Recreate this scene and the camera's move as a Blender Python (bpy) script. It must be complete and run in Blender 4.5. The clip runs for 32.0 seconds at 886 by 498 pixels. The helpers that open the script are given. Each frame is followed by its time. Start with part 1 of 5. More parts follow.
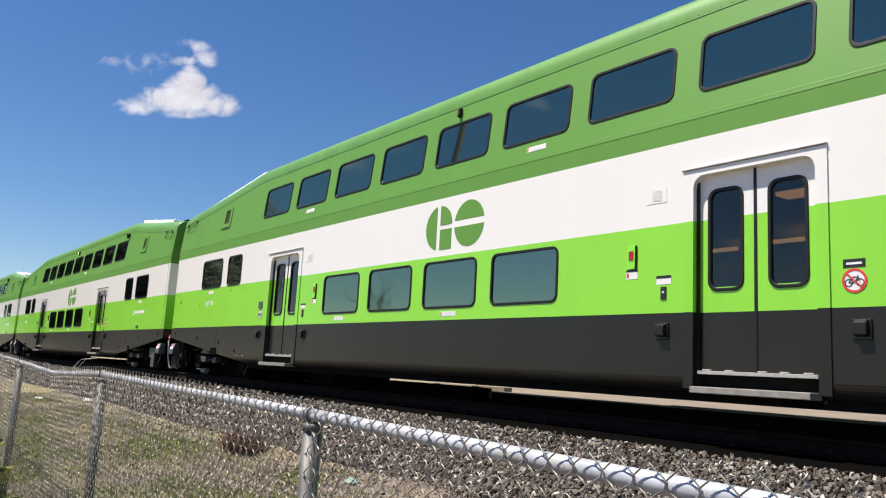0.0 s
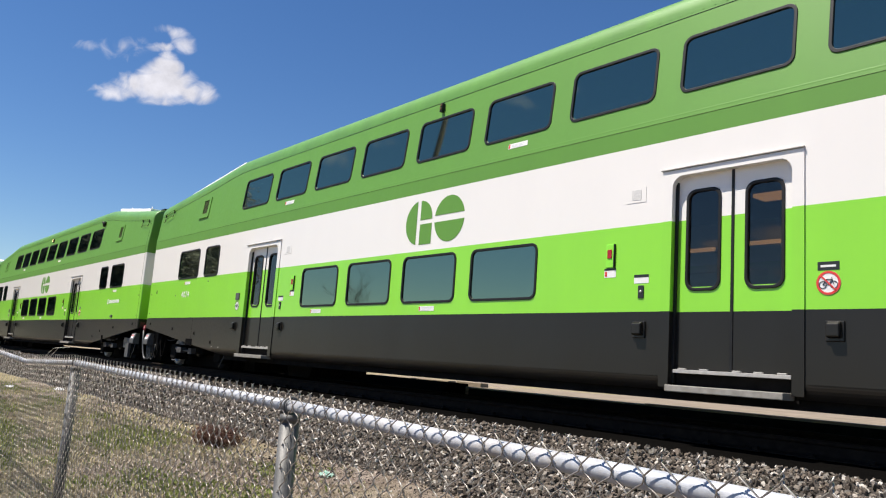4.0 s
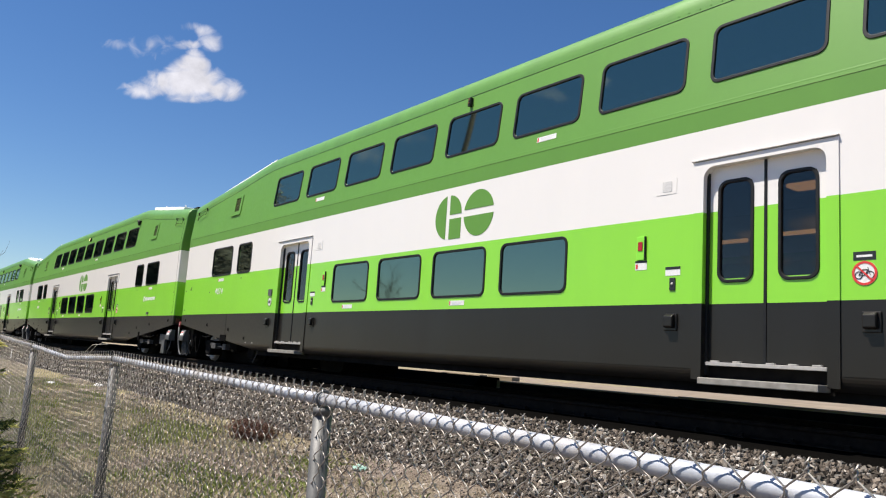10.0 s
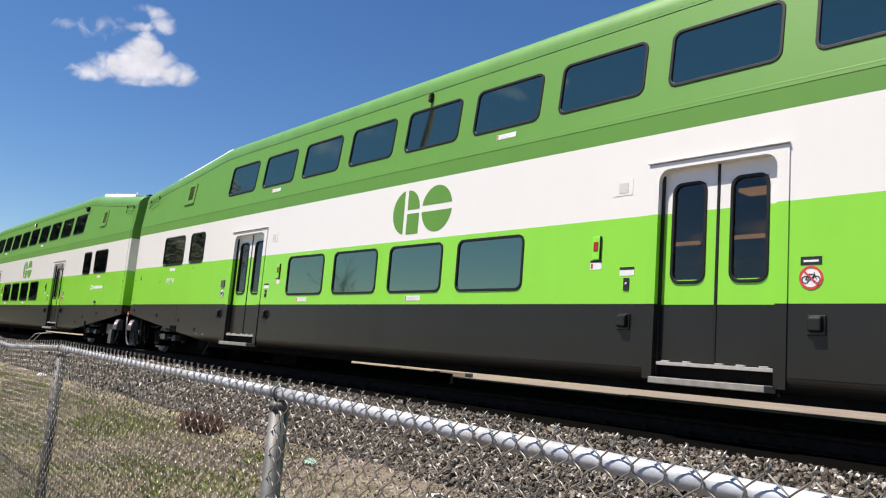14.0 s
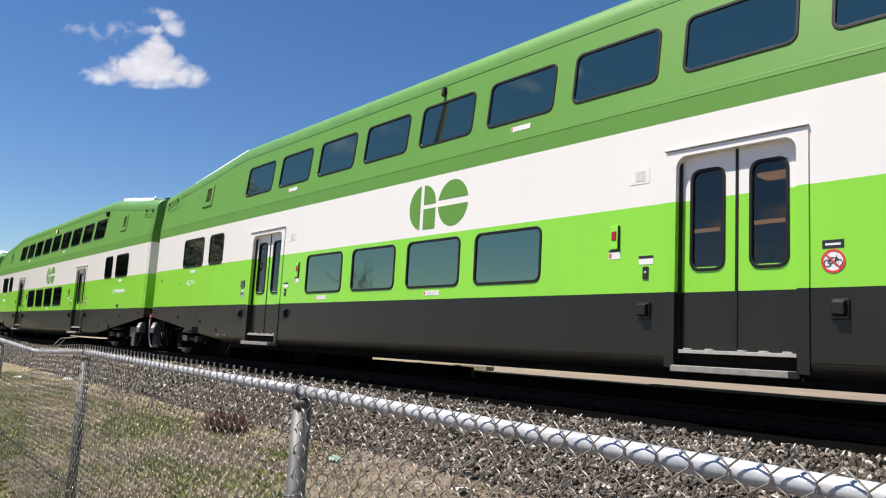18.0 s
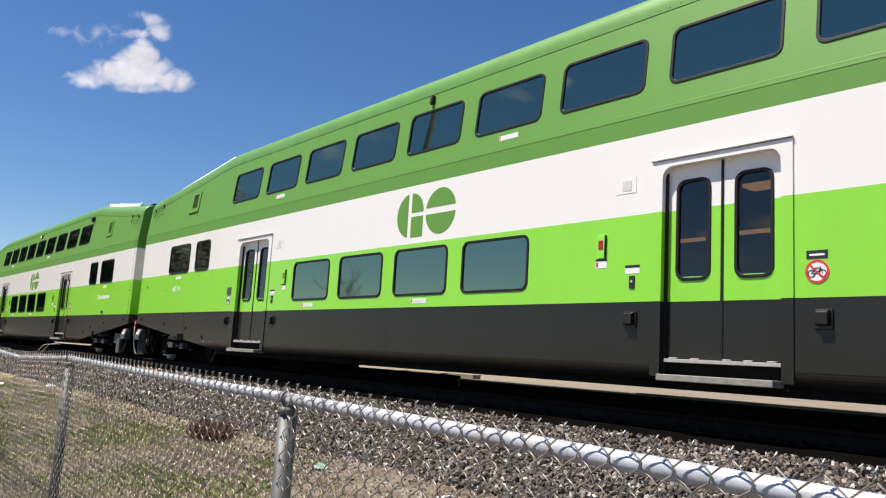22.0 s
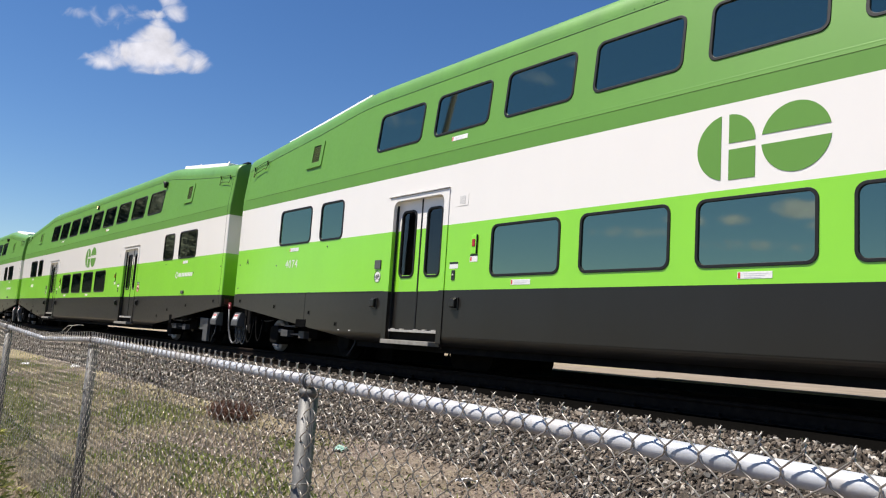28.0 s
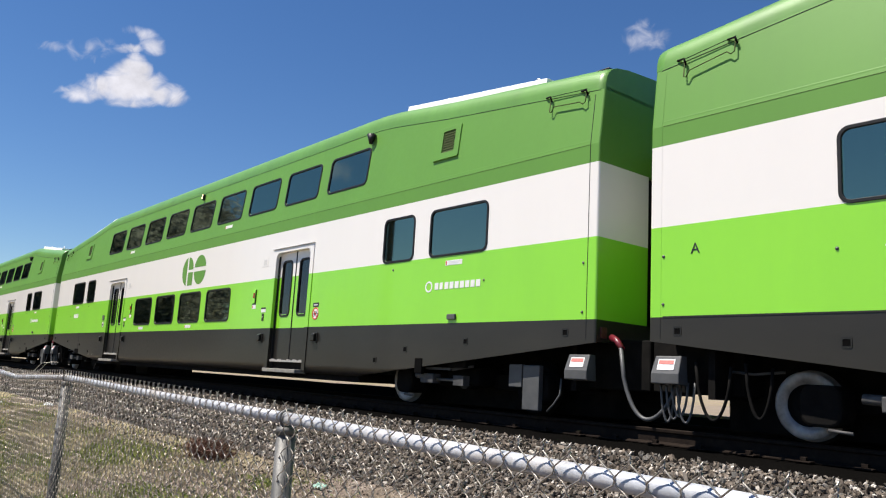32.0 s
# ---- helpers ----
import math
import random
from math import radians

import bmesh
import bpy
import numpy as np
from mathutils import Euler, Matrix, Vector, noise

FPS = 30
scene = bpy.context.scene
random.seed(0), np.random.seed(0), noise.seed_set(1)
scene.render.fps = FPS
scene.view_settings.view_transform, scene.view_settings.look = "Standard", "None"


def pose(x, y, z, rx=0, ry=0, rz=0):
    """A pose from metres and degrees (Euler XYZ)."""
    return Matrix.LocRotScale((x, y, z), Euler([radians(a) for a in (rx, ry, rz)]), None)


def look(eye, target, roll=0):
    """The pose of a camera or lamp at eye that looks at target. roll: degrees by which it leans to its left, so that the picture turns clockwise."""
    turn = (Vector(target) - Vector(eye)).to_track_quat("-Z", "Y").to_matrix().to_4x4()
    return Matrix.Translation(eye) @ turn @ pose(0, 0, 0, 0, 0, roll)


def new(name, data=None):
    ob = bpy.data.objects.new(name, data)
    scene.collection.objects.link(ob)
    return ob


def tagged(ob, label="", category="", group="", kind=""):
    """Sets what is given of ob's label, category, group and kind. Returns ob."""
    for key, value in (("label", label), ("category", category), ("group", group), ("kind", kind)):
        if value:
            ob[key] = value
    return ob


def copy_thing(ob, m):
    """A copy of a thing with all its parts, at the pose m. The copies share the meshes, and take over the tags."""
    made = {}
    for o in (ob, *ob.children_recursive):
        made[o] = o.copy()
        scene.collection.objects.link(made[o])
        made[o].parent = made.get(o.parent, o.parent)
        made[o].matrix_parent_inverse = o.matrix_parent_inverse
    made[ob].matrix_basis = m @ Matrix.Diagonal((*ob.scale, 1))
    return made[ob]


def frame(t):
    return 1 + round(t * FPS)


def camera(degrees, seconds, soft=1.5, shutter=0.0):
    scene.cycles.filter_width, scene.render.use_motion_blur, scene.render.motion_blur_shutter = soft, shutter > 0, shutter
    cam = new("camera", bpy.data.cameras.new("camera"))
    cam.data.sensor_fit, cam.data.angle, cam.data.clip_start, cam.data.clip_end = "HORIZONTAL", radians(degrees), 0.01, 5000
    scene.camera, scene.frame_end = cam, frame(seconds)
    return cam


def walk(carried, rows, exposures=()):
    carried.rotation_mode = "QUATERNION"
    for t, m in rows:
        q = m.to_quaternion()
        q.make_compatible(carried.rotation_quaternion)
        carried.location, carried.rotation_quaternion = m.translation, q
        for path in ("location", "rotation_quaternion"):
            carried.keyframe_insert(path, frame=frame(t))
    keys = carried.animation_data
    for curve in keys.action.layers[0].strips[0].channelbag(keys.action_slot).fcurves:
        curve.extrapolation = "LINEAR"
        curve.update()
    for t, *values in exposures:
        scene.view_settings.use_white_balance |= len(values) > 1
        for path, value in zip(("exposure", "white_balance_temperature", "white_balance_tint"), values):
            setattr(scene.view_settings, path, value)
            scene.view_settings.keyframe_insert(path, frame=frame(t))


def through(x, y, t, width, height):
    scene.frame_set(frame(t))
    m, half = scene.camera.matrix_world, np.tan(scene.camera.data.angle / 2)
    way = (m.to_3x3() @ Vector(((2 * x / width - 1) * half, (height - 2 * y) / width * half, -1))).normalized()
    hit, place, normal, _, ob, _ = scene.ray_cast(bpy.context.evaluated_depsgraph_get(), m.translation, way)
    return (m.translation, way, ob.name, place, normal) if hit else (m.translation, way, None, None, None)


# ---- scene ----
cam = camera(59.64, 32.0, soft=1.15)
# seconds, eye, tilt, roll, heading
PATH = [
    (0, 0.010, 0.020, 0.429, 99.02, -3.17, 52.64),
    (0.5, 0.018, 0.022, 0.429, 99.25, -3.22, 53.26),
    (1, 0.016, 0.025, 0.424, 99.17, -3.30, 52.96),
    (1.5, 0.005, 0.032, 0.425, 99.10, -3.48, 52.18),
    (2, -0.011, 0.035, 0.426, 98.89, -4.10, 51.35),
    (2.5, -0.010, 0.031, 0.425, 98.65, -4.63, 50.78),
    (3, -0.005, 0.026, 0.425, 98.58, -4.66, 50.34),
    (3.5, -0.005, 0.022, 0.424, 98.75, -4.40, 50.17),
    (4, 0.000, 0.018, 0.422, 98.79, -4.10, 50.92),
    (4.5, 0.005, 0.019, 0.424, 98.75, -3.78, 52.21),
    (6.5, -0.012, 0.022, 0.423, 98.35, -3.59, 52.45),
    (7, -0.008, 0.021, 0.421, 98.05, -3.77, 52.17),
    (7.5, -0.004, 0.012, 0.419, 97.60, -3.70, 53.01),
    (8, 0.005, 0.007, 0.417, 96.96, -3.75, 54.13),
    (8.5, 0.007, 0.005, 0.420, 96.94, -3.73, 54.94),
    (9, 0.015, -0.005, 0.420, 97.39, -3.91, 55.14),
    (9.5, 0.023, -0.004, 0.421, 97.80, -3.95, 54.53),
    (10, 0.027, 0.005, 0.419, 98.22, -3.76, 53.23),
    (10.5, 0.016, 0.000, 0.423, 98.66, -3.69, 52.43),
    (11, -0.001, 0.005, 0.427, 98.75, -3.36, 51.65),
    (11.5, -0.007, 0.005, 0.429, 98.49, -3.29, 51.13),
    (12, -0.011, 0.008, 0.425, 98.18, -3.59, 50.91),
    (12.5, -0.010, 0.003, 0.419, 97.99, -3.98, 51.04),
    (13, -0.003, 0.004, 0.421, 97.92, -4.06, 50.54),
    (13.5, -0.000, 0.001, 0.420, 98.11, -4.32, 49.82),
    (14, 0.004, -0.006, 0.420, 98.13, -4.70, 49.76),
    (14.5, 0.002, -0.005, 0.421, 98.36, -4.43, 49.87),
    (16.5, -0.008, 0.005, 0.420, 97.88, -3.75, 49.59),
    (17, -0.003, 0.007, 0.418, 97.74, -3.73, 50.01),
    (17.5, 0.003, 0.002, 0.416, 97.75, -3.62, 50.67),
    (18, 0.003, -0.004, 0.419, 97.61, -3.21, 51.28),
    (18.5, 0.007, -0.009, 0.421, 97.72, -3.11, 51.39),
    (19, 0.010, -0.009, 0.423, 98.06, -3.09, 51.34),
    (19.5, 0.007, -0.006, 0.422, 98.16, -2.90, 51.65),
    (20, 0.004, -0.004, 0.420, 97.90, -2.97, 51.79),
    (20.5, -0.002, -0.002, 0.419, 97.85, -3.21, 51.21),
    (21, 0.000, 0.000, 0.421, 98.34, -3.24, 50.38),
    (21.5, 0.006, -0.002, 0.422, 98.55, -3.43, 50.12),
    (22, 0.010, -0.008, 0.418, 98.26, -3.46, 50.31),
    (22.5, 0.008, -0.010, 0.419, 98.15, -3.53, 50.69),
    (23, 0.007, -0.008, 0.420, 98.10, -3.52, 50.93),
    (23.5, 0.003, -0.009, 0.417, 97.86, -3.68, 51.31),
    (24, 0.001, -0.008, 0.417, 97.61, -3.64, 51.60),
    (24.5, -0.001, -0.008, 0.418, 97.69, -3.26, 51.56),
    (25, 0.000, -0.008, 0.417, 97.77, -3.28, 51.60),
    (25.5, -0.001, -0.011, 0.416, 97.67, -3.46, 51.56),
    (27.5, -0.004, -0.003, 0.417, 97.33, -3.84, 51.27),
    (28, -0.006, -0.005, 0.417, 96.96, -3.82, 51.66),
    (28.5, -0.007, -0.003, 0.415, 97.09, -3.41, 52.06),
    (29, -0.009, 0.001, 0.414, 97.51, -2.91, 52.28),
    (29.5, -0.013, -0.003, 0.413, 97.52, -2.94, 52.95),
    (30, -0.015, -0.002, 0.413, 97.37, -3.14, 53.41),
    (30.5, -0.020, -0.005, 0.413, 97.38, -3.68, 53.95),
    (31, -0.020, -0.002, 0.412, 97.49, -3.65, 53.35),
    (31.5, -0.017, 0.002, 0.416, 98.09, -2.94, 51.69),
    (32, -0.012, 0.006, 0.423, 99.48, -3.25, 50.29),
]
walk(cam, [(t, pose(x, y, z, a, b, c)) for t, x, y, z, a, b, c in PATH])

# how far the train has rolled, in metres
ROLLED = [
    (0, 0), (22, 0),
    (22.5, 0.006), (23, 0.037), (23.5, 0.124), (24, 0.299), (24.5, 0.567), (25, 0.920), (25.5, 1.403), (27.5, 4.239), (28, 5.192), (28.5, 6.321), (29, 7.539), (29.5, 8.785), (30, 10.276), (30.5, 11.762), (31, 13.325), (31.5, 15.131), (32, 16.977),
]

# ---- light ----
SUN_TO = Vector((-0.62, -1.0, 2.35)).normalized()
world = bpy.data.worlds.new("sky")
scene.world = world
world.use_nodes = True
wt = world.node_tree
sky = wt.nodes.new("ShaderNodeTexSky")
sky.sky_type, sky.sun_disc = "NISHITA", False
sky.sun_elevation = math.asin(SUN_TO.z)
sky.sun_rotation = math.atan2(SUN_TO.x, SUN_TO.y)
sky.air_density, sky.dust_density, sky.ozone_density = 1.0, 0.0, 4.0
deep = wt.nodes.new("ShaderNodeHueSaturation")
deep.inputs["Saturation"].default_value = 1.2
deep.inputs["Hue"].default_value = 0.507
wt.links.new(sky.outputs[0], deep.inputs["Color"])
wt.links.new(deep.outputs[0], wt.nodes["Background"].inputs[0])
wt.nodes["Background"].inputs[1].default_value = 0.068
sun_data = bpy.data.lights.new("sun", "SUN")
sun_data.energy, sun_data.angle, sun_data.color = 5.0, radians(0.53), (1.0, 0.935, 0.85)
sun = new("sun", sun_data)
sun.matrix_world = look(SUN_TO * 50, (0, 0, 0))
scene.view_settings.exposure = 0.74

# ---- materials ----


def nodes_of(name):
    m = bpy.data.materials.new(name)
    m.use_nodes = True
    return m, m.node_tree, m.node_tree.nodes["Principled BSDF"]


def ramp(nt, fac, stops):
    r = nt.nodes.new("ShaderNodeValToRGB")
    el = r.color_ramp.elements
    while len(el) < len(stops):
        el.new(0.5)
    for e, (p, c) in zip(el, stops):
        e.position, e.color = p, (*c, 1) if len(c) == 3 else c
    nt.links.new(fac, r.inputs[0])
    return r.outputs[0]


def noise_tex(nt, scale, detail=5.0, rough=0.55, coords="Object", stretch=None):
    tc = nt.nodes.new("ShaderNodeTexCoord")
    n = nt.nodes.new("ShaderNodeTexNoise")
    n.inputs["Scale"].default_value, n.inputs["Detail"].default_value, n.inputs["Roughness"].default_value = scale, detail, rough
    src = tc.outputs[coords]
    if stretch:
        mp = nt.nodes.new("ShaderNodeMapping")
        mp.inputs["Scale"].default_value = stretch
        nt.links.new(src, mp.inputs[0])
        src = mp.outputs[0]
    nt.links.new(src, n.inputs[0])
    return n.outputs["Fac"]


def bump(nt, bsdf, height, strength, dist=0.01):
    b = nt.nodes.new("ShaderNodeBump")
    b.inputs["Strength"].default_value, b.inputs["Distance"].default_value = strength, dist
    nt.links.new(height, b.inputs["Height"])
    nt.links.new(b.outputs[0], bsdf.inputs["Normal"])


def grainy(name, a, b, scale=8.0, rough=0.6, metal=0.0, bumped=0.15, dist=0.01, fine=None, spec=0.5, stretch=None, coat=0.0):
    """A surface that drifts between two colours at one scale, with a finer relief."""
    m, nt, p = nodes_of(name)
    f = noise_tex(nt, scale, stretch=stretch)
    nt.links.new(ramp(nt, f, [(0.3, a), (0.7, b)]), p.inputs["Base Color"])
    p.inputs["Roughness"].default_value, p.inputs["Metallic"].default_value = rough, metal
    p.inputs["Specular IOR Level"].default_value = spec
    p.inputs["Coat Weight"].default_value, p.inputs["Coat Roughness"].default_value = coat, 0.06
    if bumped:
        bump(nt, p, noise_tex(nt, fine or scale * 9), bumped, dist)
    return m


def paint(name, col, rough=0.33, dirt=0.12, coat=0.55, waves=0.045):
    """Vehicle paint: faint streaks of dust, slightly wavy sheet metal."""
    m, nt, p = nodes_of(name)
    streak = noise_tex(nt, 1.6, 6, 0.6, stretch=(1.0, 1.0, 0.25))
    lo = tuple(c * (1 - dirt) + 0.02 * dirt for c in col)
    nt.links.new(ramp(nt, streak, [(0.32, lo), (0.62, col)]), p.inputs["Base Color"])
    fine = noise_tex(nt, 14, 4)
    rr = ramp(nt, fine, [(0.3, (rough - 0.03,) * 3), (0.7, (rough + 0.05,) * 3)])
    nt.links.new(rr, p.inputs["Roughness"])
    p.inputs["Coat Weight"].default_value, p.inputs["Coat Roughness"].default_value = coat, 0.09
    p.inputs["Specular IOR Level"].default_value = 0.5 if coat else 0.32
    bump(nt, p, noise_tex(nt, 0.9, 1), waves, 0.05)
    return m


ROOFGREEN = paint("weathered_roof_green", (0.112, 0.275, 0.040), 0.45, 0.2, 0.25)
LIME = paint("lime_paint", (0.238, 0.618, 0.026), 0.36, 0.05)
GREEN = paint("green_paint", (0.102, 0.260, 0.031), 0.5, 0.06, 0.05)
WHITE = paint("white_paint", (0.765, 0.735, 0.695), 0.36, 0.018)
BLACK = paint("black_paint", (0.0132, 0.0112, 0.0090), 0.31, 0.25, 0.12, 0.05)


def dusty_skirt(m):
    """Brown dust thrown up by the wheels over the ends of the black skirt."""
    nt = m.node_tree
    p = nt.nodes["Principled BSDF"]
    tc, sx, ab, rg, mul, mx = (nt.nodes.new("ShaderNode" + k) for k in ("TexCoord", "SeparateXYZ", "Math", "MapRange", "Math", "Mix"))
    ab.operation, mul.operation, mx.data_type = "ABSOLUTE", "MULTIPLY", "RGBA"
    nt.links.new(tc.outputs["Object"], sx.inputs[0])
    nt.links.new(sx.outputs[0], ab.inputs[0])
    nt.links.new(ab.outputs[0], rg.inputs[0])
    rg.inputs[1].default_value, rg.inputs[2].default_value = 5.8, 9.5
    nt.links.new(rg.outputs[0], mul.inputs[0])
    nt.links.new(ramp(nt, noise_tex(nt, 1.1, 6, 0.65, stretch=(0.5, 1, 1.5)), [(0.3, (0.35,) * 3), (0.68, (1, 1, 1))]), mul.inputs[1])
    nt.links.new(mul.outputs[0], mx.inputs[0])
    nt.links.new(p.inputs["Base Color"].links[0].from_socket, mx.inputs[6])
    mx.inputs[7].default_value = (0.027, 0.0235, 0.019, 1)
    nt.links.new(mx.outputs[2], p.inputs["Base Color"])


BLACK.node_tree.nodes["Principled BSDF"].inputs["Specular IOR Level"].default_value = 0.3
dusty_skirt(BLACK)
RUBBER = grainy("black_rubber", (0.007, 0.007, 0.0075), (0.013, 0.013, 0.0135), 20, 0.5, bumped=0.05, spec=0.3)
# black gear, its colour lowered further to include the shade under the coaches
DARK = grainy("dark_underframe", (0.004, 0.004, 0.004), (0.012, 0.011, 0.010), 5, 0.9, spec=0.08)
STEELGREY = grainy("grey_enamel", (0.055, 0.057, 0.059), (0.092, 0.092, 0.092), 4, 0.5)
GRIMYGREY = grainy("grimy_grey_casting", (0.035, 0.035, 0.036), (0.085, 0.083, 0.08), 9, 0.65)
ALU = grainy("aluminium", (0.36, 0.34, 0.315), (0.50, 0.48, 0.45), 12, 0.5, 0.3)
PALEGREY = grainy("pale_grey_grille", (0.46, 0.45, 0.44), (0.66, 0.65, 0.63), 60, 0.6)
STEPGREY = grainy("worn_step_metal", (0.21, 0.195, 0.17), (0.32, 0.30, 0.265), 10, 0.6, 0.2)
OLIVE = grainy("dull_olive_louvre", (0.045, 0.06, 0.02), (0.08, 0.10, 0.04), 20, 0.9, spec=0.08)
RIM = grainy("worn_wheel_steel", (0.16, 0.157, 0.152), (0.40, 0.39, 0.385), 6, 0.5, 0.4)
LABELW = grainy("label_white", (0.66, 0.65, 0.64), (0.78, 0.77, 0.76), 40, 0.5, bumped=0)
LABELR = grainy("label_red", (0.55, 0.03, 0.03), (0.65, 0.05, 0.04), 30, 0.5, bumped=0)
FADEDRED = grainy("faded_red_print", (0.50, 0.13, 0.11), (0.62, 0.22, 0.19), 40, 0.5, bumped=0)
LABELK = grainy("label_black", (0.012, 0.013, 0.013), (0.022, 0.024, 0.024), 30, 0.4, bumped=0)
LIMEPLATE = grainy("lime_plate", (0.22, 0.64, 0.04), (0.25, 0.70, 0.05), 8, 0.4, bumped=0)
REDLENS = grainy("red_lens", (0.30, 0.008, 0.012), (0.42, 0.015, 0.02), 20, 0.15, bumped=0)
HOSERED = grainy("red_hose_head", (0.09, 0.006, 0.012), (0.17, 0.012, 0.022), 20, 0.4, bumped=0)
DULLRED = grainy("grimy_red_reflector", (0.05, 0.008, 0.01), (0.13, 0.03, 0.035), 30, 0.4, bumped=0)
DEADAMBER = grainy("unlit_amber_lens", (0.10, 0.045, 0.01), (0.16, 0.07, 0.015), 30, 0.3, bumped=0)
LITLAMP, _nt, _p = nodes_of("lit_amber_lamp")
_p.inputs["Emission Color"].default_value = (1.0, 0.62, 0.22, 1)
_p.inputs["Emission Strength"].default_value = 2.2
ROOFWHITE = grainy("white_roof_panel", (0.70, 0.70, 0.68), (0.80, 0.80, 0.79), 3, 0.5)
GALV = grainy("galvanised_steel", (0.44, 0.46, 0.50), (0.62, 0.635, 0.67), 14, 0.42, 0.25, 0.1, 0.002, 160)
GALVPOST = grainy("weathered_galvanised_post", (0.070, 0.070, 0.068), (0.150, 0.148, 0.143), 9, 0.55, 0.35, 0.2, 0.003, 120)
WIRE = grainy("weathered_wire", (0.20, 0.175, 0.15), (0.47, 0.43, 0.38), 30, 0.46, 0.68, 0)
# rust and timber lowered to near black: shade under the train is painted in
RUST = grainy("shaded_rail_rust", (0.010, 0.007, 0.006), (0.022, 0.016, 0.012), 14, 0.8, spec=0.08)
TIE = grainy("shaded_old_sleeper_timber", (0.016, 0.014, 0.012), (0.04, 0.034, 0.028), 6, 0.9, spec=0.05, stretch=(1, 0.15, 1))
PLATFORM = grainy("platform_timber_edge", (0.15, 0.115, 0.075), (0.33, 0.265, 0.19), 3.0, 0.8, stretch=(0.3, 4, 14))
ASPHALT = grainy("pale_platform_surface", (0.17, 0.132, 0.09), (0.26, 0.206, 0.148), 1.2, 0.9)


def glass(name, tint, rough=0.015, ior=1.55, sheen=(0.76, 1.0, 0.74)):
    m = bpy.data.materials.new(name)
    m.use_nodes = True
    nt = m.node_tree
    nt.nodes.remove(nt.nodes["Principled BSDF"])
    t = nt.nodes.new("ShaderNodeBsdfTransparent")
    t.inputs[0].default_value = (*tint, 1)
    g = nt.nodes.new("ShaderNodeBsdfGlossy")
    g.inputs["Roughness"].default_value = rough
    g.inputs["Color"].default_value = (*sheen, 1)
    fr = nt.nodes.new("ShaderNodeFresnel")
    fr.inputs["IOR"].default_value = ior
    b = nt.nodes.new("ShaderNodeBump")
    b.inputs["Strength"].default_value, b.inputs["Distance"].default_value = 0.02, 0.05
    nt.links.new(noise_tex(nt, 1.1, 1), b.inputs["Height"])
    nt.links.new(b.outputs[0], g.inputs["Normal"])
    mx = nt.nodes.new("ShaderNodeMixShader")
    nt.links.new(fr.outputs[0], mx.inputs[0])
    nt.links.new(t.outputs[0], mx.inputs[1])
    nt.links.new(g.outputs[0], mx.inputs[2])
    nt.links.new(mx.outputs[0], nt.nodes["Material Output"].inputs[0])
    return m


PANE = glass("tinted_window_glass", (0.08, 0.13, 0.13), 0.028, 3.35, (0.87, 1.0, 0.70))
DOORPANE = glass("door_glass", (0.30, 0.30, 0.30), 0.02, 1.62, (1.0, 0.95, 0.86))
INSIDE = grainy("dim_interior", (0.10, 0.13, 0.14), (0.16, 0.19, 0.20), 3, 0.8)


def ground_material():
    m, nt, p = nodes_of("dry_grass_and_dirt")
    big, mid = noise_tex(nt, 0.45, 4), noise_tex(nt, 3.2, 6, 0.65)
    soil = ramp(nt, mid, [(0.25, (0.125, 0.093, 0.075)), (0.5, (0.262, 0.205, 0.17)), (0.78, (0.42, 0.35, 0.295))])
    turf = ramp(nt, mid, [(0.25, (0.18, 0.15, 0.075)), (0.55, (0.33, 0.278, 0.155)), (0.8, (0.48, 0.405, 0.265))])
    mx = nt.nodes.new("ShaderNodeMix")
    mx.data_type = "RGBA"
    tc, sx, rng, mul = (nt.nodes.new(k) for k in ("ShaderNodeTexCoord", "ShaderNodeSeparateXYZ", "ShaderNodeMapRange", "ShaderNodeMath"))
    nt.links.new(tc.outputs["Object"], sx.inputs[0])
    nt.links.new(sx.outputs[0], rng.inputs[0])
    for i, v in enumerate((-4.5, -9.0, 0.0, 1.0)):
        rng.inputs[i + 1].default_value = v
    mul.operation = "MULTIPLY"
    nt.links.new(ramp(nt, big, [(0.40, (0, 0, 0)), (0.60, (1, 1, 1))]), mul.inputs[0])
    nt.links.new(rng.outputs[0], mul.inputs[1])
    f = mul.outputs[0]
    nt.links.new(f, mx.inputs[0])
    nt.links.new(soil, mx.inputs[6])
    nt.links.new(turf, mx.inputs[7])
    nt.links.new(mx.outputs[2], p.inputs["Base Color"])
    p.inputs["Roughness"].default_value = 0.95
    p.inputs["Specular IOR Level"].default_value = 0.15
    bump(nt, p, noise_tex(nt, 22, 8, 0.75), 1.0, 0.06)
    return m


